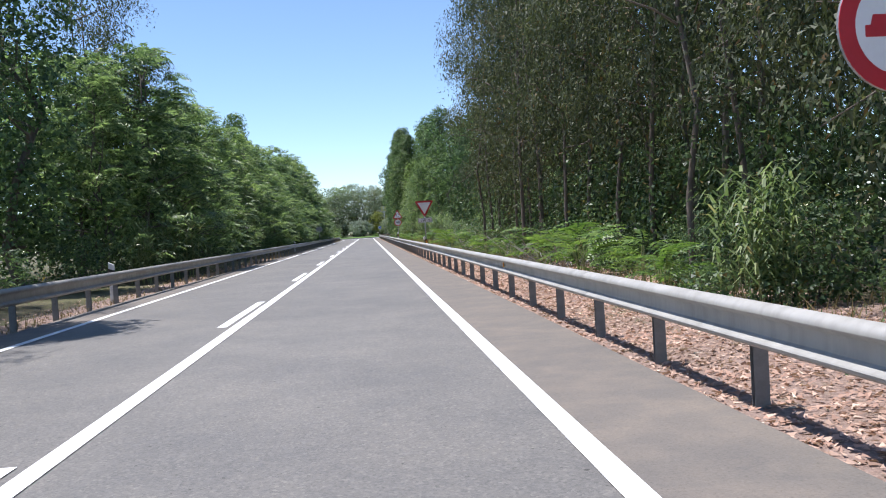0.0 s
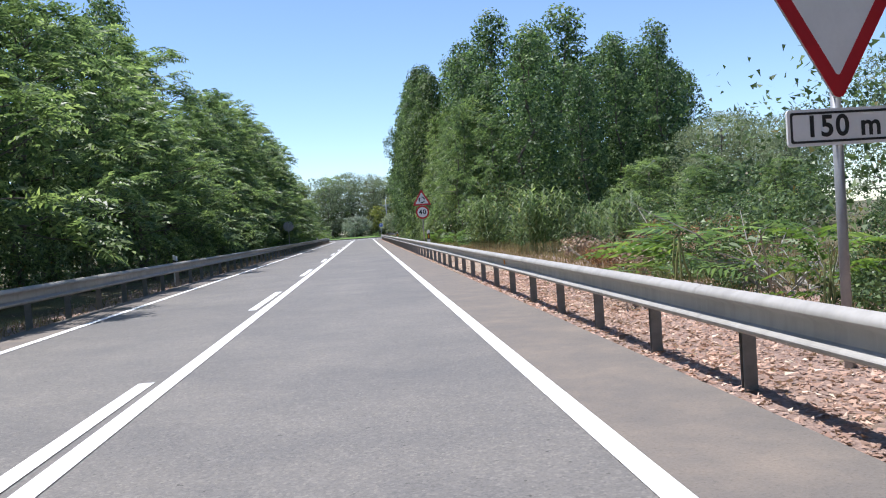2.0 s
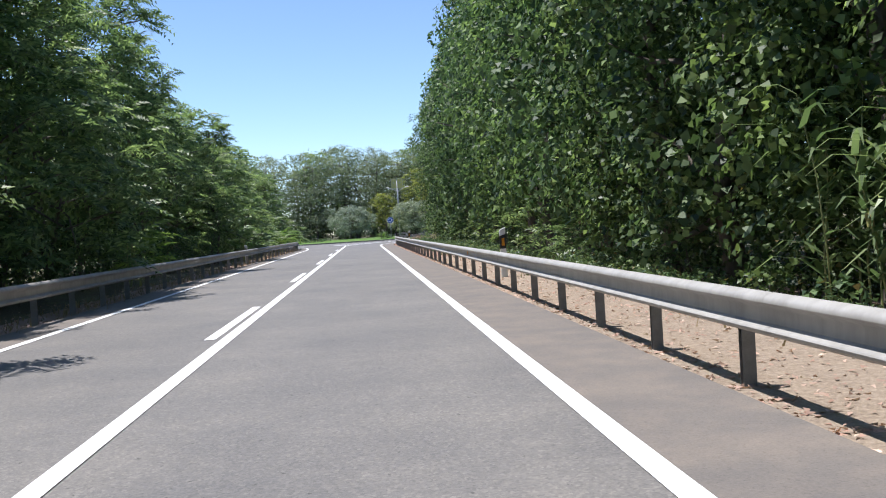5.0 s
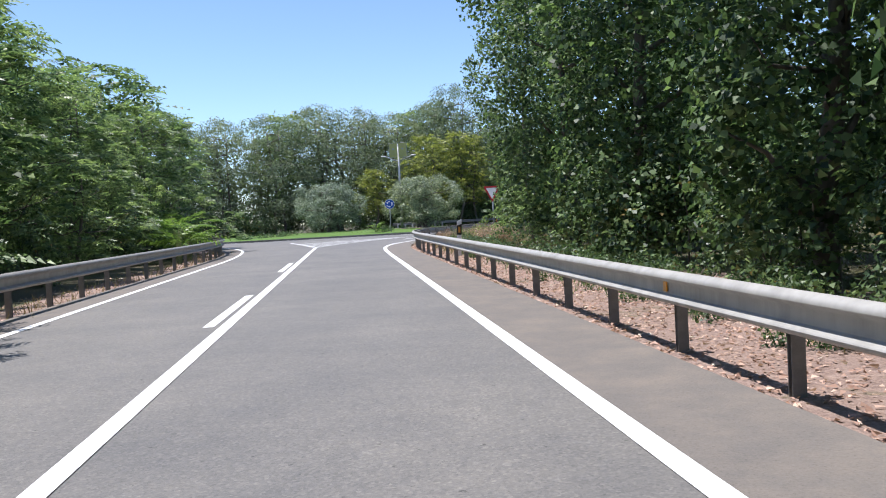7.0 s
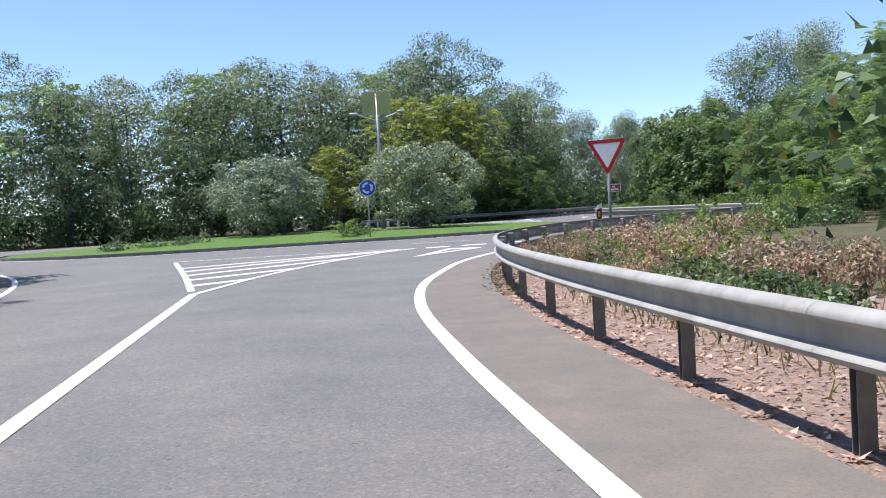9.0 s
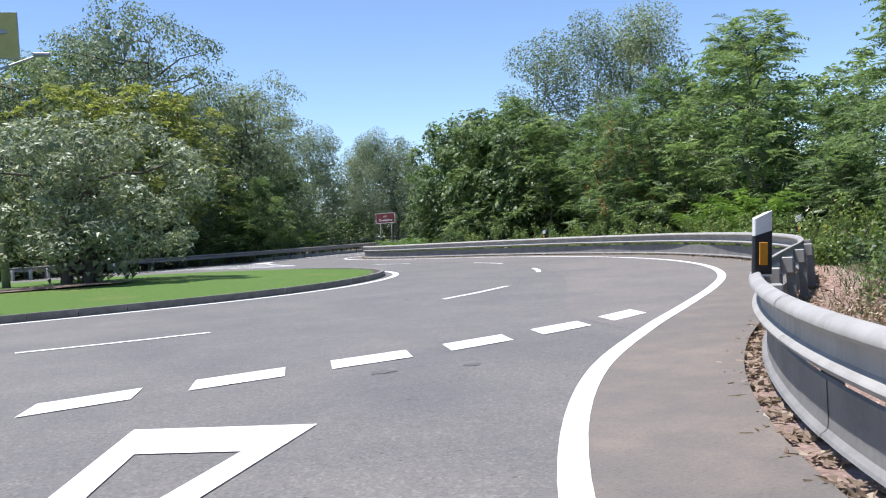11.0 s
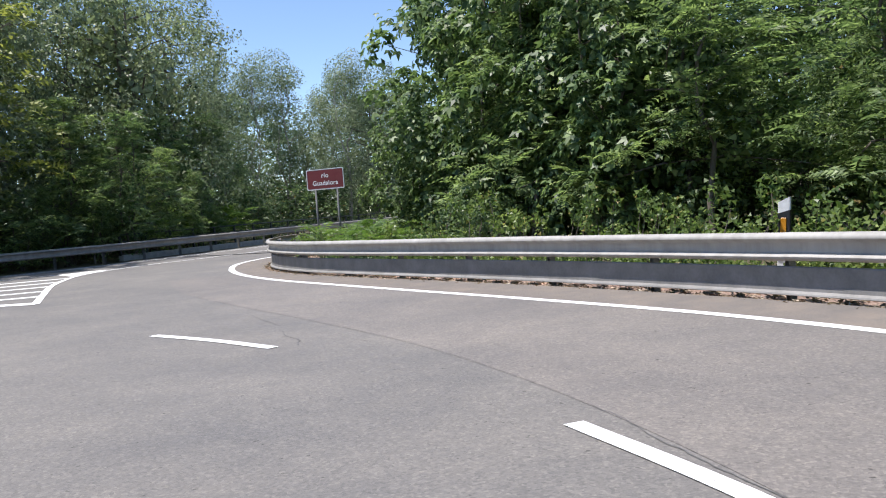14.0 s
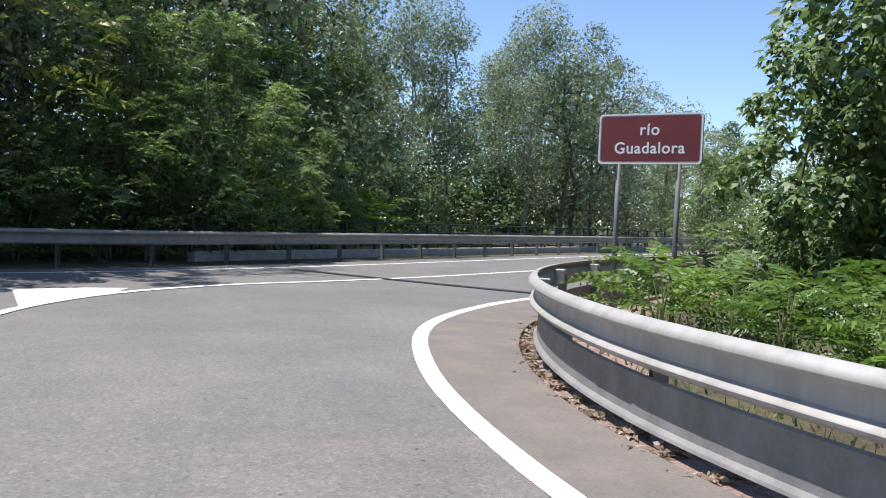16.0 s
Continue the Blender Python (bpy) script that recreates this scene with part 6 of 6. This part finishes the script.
plant("vine", 1, -6.5, 231, 0.9, 10, 1.3, 0.2)
plant("vine", 0, -4.0, 231.4, 0.8, 60, 1.3, 0.2)
plant("vine", 2, 5.2, 230.2, 0.9, 60, 0.8, 0.25)

# ---- undergrowth, litter and grass ----
rng = np.random.default_rng(3)


def undergrowth(label, spots, n, zmax, size):
    spots = np.array(spots, float)
    i = rng.integers(0, len(spots), n)
    p = np.stack([spots[i, 0] + np.clip(rng.normal(size=n), -1.7, 1.7) * 1.5, spots[i, 1] + np.clip(rng.normal(size=n), -1.7, 1.7) * 2.0, rng.random(n) ** 1.3 * zmax], 1)
    way = unit(rng.normal(size=(n, 3)))
    ob = leaf_object("undergrowth", leaf_arrays(p, way, unit(rng.normal(size=(n, 3)) + np.array([0, 0, 1])), rng.uniform(0.6, 1.3, n) * size, rng.uniform(0.4, 0.8, n) * size), M_L_BUSH)
    return tagged(ob, label, "undergrowth", kind="stuff")


undergrowth("dense shaded undergrowth below the trees", along(-11.5, -20, 210, 2.0), 24000, 6.0, 0.22)
undergrowth("dense shaded undergrowth below the trees", along(11.4, -20, 56, 2.0), 22000, 4.0, 0.15)
undergrowth("dense shaded undergrowth below the trees", along(12.2, 108, 181, 2.0), 30000, 6.0, 0.12)
undergrowth("dense shaded undergrowth below the trees", along(12.8, 88, 108, 2.0), 7000, 4.5, 0.17)
undergrowth("dense shaded undergrowth below the poplars", [(13 + 1.5 * i, 105.5 + 1.15 * i) for i in range(17)], 12000, 4.2, 0.2)
undergrowth("dense shaded undergrowth round the roundabout", [(x + 2.5, y - 0.8) for x, y in RT + [(36.5, 257), (38.5, 260)]], 19000, 5.0, 0.16)
undergrowth("dense shaded undergrowth beyond the roundabout", FAR + [(x, y + 3.5) for x, y in FAR + EL] + EL, 16000, 6.5, 0.28)


def scatter(name, label, cat, material, pts, length, width, lie=1.0, lift=0.0):
    n = len(pts)
    p = np.concatenate([pts, np.full((n, 1), -0.052 + lift) + rng.random((n, 1)) * 0.025], 1)
    a = rng.uniform(0, 2 * math.pi, n)
    way = np.stack([np.cos(a), np.sin(a), rng.normal(size=n) * 0.25], 1)
    up = unit(np.array([0, 0, 1.0]) * lie + rng.normal(size=(n, 3)) * 0.35)
    return tagged(leaf_object(name, leaf_arrays(p, way, up, rng.uniform(0.6, 1.3, n) * length, rng.uniform(0.6, 1.3, n) * width), material), label, cat, kind="stuff")


def band(path, lo, hi, n, y0=None, y1=None, loose=0.3):
    if y0 is not None:
        path = path[(path[:, 1] >= y0) & (path[:, 1] <= y1)]
    nn = normals_of(path)
    i = rng.integers(0, len(path), n)
    t = rng.random(n) ** 1.3
    return path[i] + nn[i] * (lo + (hi - lo) * t)[:, None] + rng.normal(size=(n, 2)) * loose


PR, PL = smooth_path(RAIL_RIGHT, 0.5), smooth_path(RAIL_LEFT, 0.5)
pts = band(PR, 0.05, 3.6, 80000, -16, 62)
pts = np.concatenate([pts, band(PR, -0.42, 0.1, 16000, -16, 200, 0.03), band(PR, 0.05, 2.2, 9000, 62, 150), band(PR, 0.05, 2.2, 14000, 150, 200), band(PR, -0.1, 0.5, 5000, 200, 262, 0.06)])
keep = (pts[:, 0] > 4.57) | (pts[:, 1] > 195)
scatter("leaf_litter", "dry fallen leaves and bark on the verge", "leaf litter", M_L_DRY, pts[keep], 0.085, 0.036)
dirt = band(PR, -0.4, 0.2, 17000, 197, 264, 0.05)
scatter("leaf_litter", "dry leaves and grit swept against the rail", "leaf litter", M_L_DEAD, dirt, 0.085, 0.042, 0.6, 0.025)
pl = band(PL, -0.2, -1.6, 7000, -14, 205)
scatter("leaf_litter", "dry fallen leaves along the rail", "leaf litter", M_L_DRY, pl[pl[:, 0] < -4.25], 0.1, 0.05)


def grass(label, pts, material, h):
    n = len(pts)
    p = np.concatenate([pts, np.full((n, 1), -0.07)], 1)
    way = unit(np.concatenate([rng.normal(size=(n, 2)) * 0.35, np.ones((n, 1))], 1))
    up = unit(rng.normal(size=(n, 3)) * np.array([1, 1, 0.1]))
    ob = leaf_object("grass", leaf_arrays(p, way, up, h * rng.uniform(0.5, 1.3, n), np.full(n, 0.018) * rng.uniform(0.7, 1.6, n), 0.0), material)
    return tagged(ob, label, "grass", kind="stuff")


grass("dry yellow grass on the verge", np.concatenate([band(PR, 2.2, 5.0, 3000, -14, 50), band(PR, 1.6, 12.0, 22000, 50, 104), band(PR, 1.6, 3.0, 3000, 100, 190), band(PR, 0.8, 9.0, 5000, 182, 206, 0.15)]), M_L_STRAW, 0.32)
grass("dry grass tufts along the opposite rail", band(PL, -0.05, -0.9, 6000, -14, 205), M_L_STRAW, 0.2)
grass("green weeds by the rail", np.concatenate([band(PR, 1.6, 3.5, 2600, -14, 60), band(PR, 1.2, 3.0, 3000, 165, 200), band(PR, 0.5, 2.0, 4000, 200, 262, 0.1)]), M_L_BUSH, 0.2)


u = rng.random((26000, 1)) ** 0.5 * 0.985
k = rng.integers(0, len(isl), 26000)
lp = np.array([cx, cy]) + (isl[k] - np.array([cx, cy])) * u + rng.normal(size=(26000, 2)) * 0.05
near = (lp[:, 1] < 240) & (lp[:, 0] > -9)
lz = np.interp(u[:, 0], [0.3, 0.6, 0.8, 0.93, 0.985], [0.44, 0.38, 0.29, 0.19, 0.13])[near]
lp = lp[near]
n = len(lp)
way = unit(np.concatenate([rng.normal(size=(n, 2)) * 0.5, np.ones((n, 1))], 1))
tagged(leaf_object("grass", leaf_arrays(np.concatenate([lp, lz[:, None] - 0.01], 1), way, unit(rng.normal(size=(n, 3)) * np.array([1, 1, 0.1])), rng.uniform(0.018, 0.04, n), rng.uniform(0.008, 0.02, n), 0.0), M_L_LAWN), "short uneven grass blades of the lawn", "grass", kind="stuff")


def woods(label, spots, r, h, leaves):
    """Far woods: many overlapping leaf masses, too deep in the trees to tell apart."""
    q = []
    for x, y in spots:
        for k in range(7):
            b = (x + rng.normal() * r * 0.8, y + rng.normal() * r * 0.8, h * (0.12 + 0.8 * k / 6), r * rng.uniform(0.5, 0.8), 0.9)
            q.append(core_quads(rng, [b], 0.55)[::2])
            q.append(simple_leaves(rng, [b], int(leaves * 2.6), 0.34, 0.27, 0.2, 0.7))
    return tagged(leaf_object("far_woods", np.concatenate(q), M_L_BUSH), label, "woods", kind="stuff")


woods("deep green woods behind the roadside trees", along(-20, -30, 215, 7.0), 4.0, 10.5, 60)
woods("deep green woods behind the roadside trees", along(21, -25, 58, 7.0) + along(19.5, 128, 200, 7.0) + along(48, 60, 135, 8), 4.0, 11, 60)
woods("deep green woods round the roundabout", [(42, 208), (46, 215), (49, 223), (50, 231), (51, 239), (52, 248), (53, 256), (58, 262), (38, 200), (30, 196), (66, 270), (76, 277), (88, 284), (100, 292)], 4.2, 9, 60)
woods("deep green woods beyond the bridge road", [(-50, 250), (-44, 268), (-36, 280), (-26, 285), (-16, 288), (-6, 290), (4, 290), (14, 290), (22, 292), (30, 298), (38, 305), (48, 322), (60, 332), (74, 340), (90, 350), (110, 352), (118, 340), (124, 326), (-44, 222), (-34, 212), (-28, 204)], 4.5, 12.5, 70)
woods("low thickets under the far trees", [(42, 258), (46, 262), (50, 266), (54, 270), (60, 275), (66, 279), (48, 256), (56, 263), (72, 284), (80, 290), (8, 286), (14, 286), (20, 287), (26, 290), (31, 294), (36, 299), (42, 305), (50, 312), (58, 318), (66, 324), (76, 330), (88, 336), (128, 346), (136, 340), (142, 334), (134, 352), (-14, 216), (-18, 218), (-22, 219), (-28, 219), (-34, 266), (-24, 269), (-14, 271), (-30, 280), (-25, 281), (-20, 282), (-15, 283), (-10, 283), (-5, 284), (0, 284), (4, 285), (40, 224), (42, 232), (43, 240), (43, 248), (41, 216), (36, 208), (-15, 206), (-14, 198), (-14, 190)], 2.6, 3.4, 50)
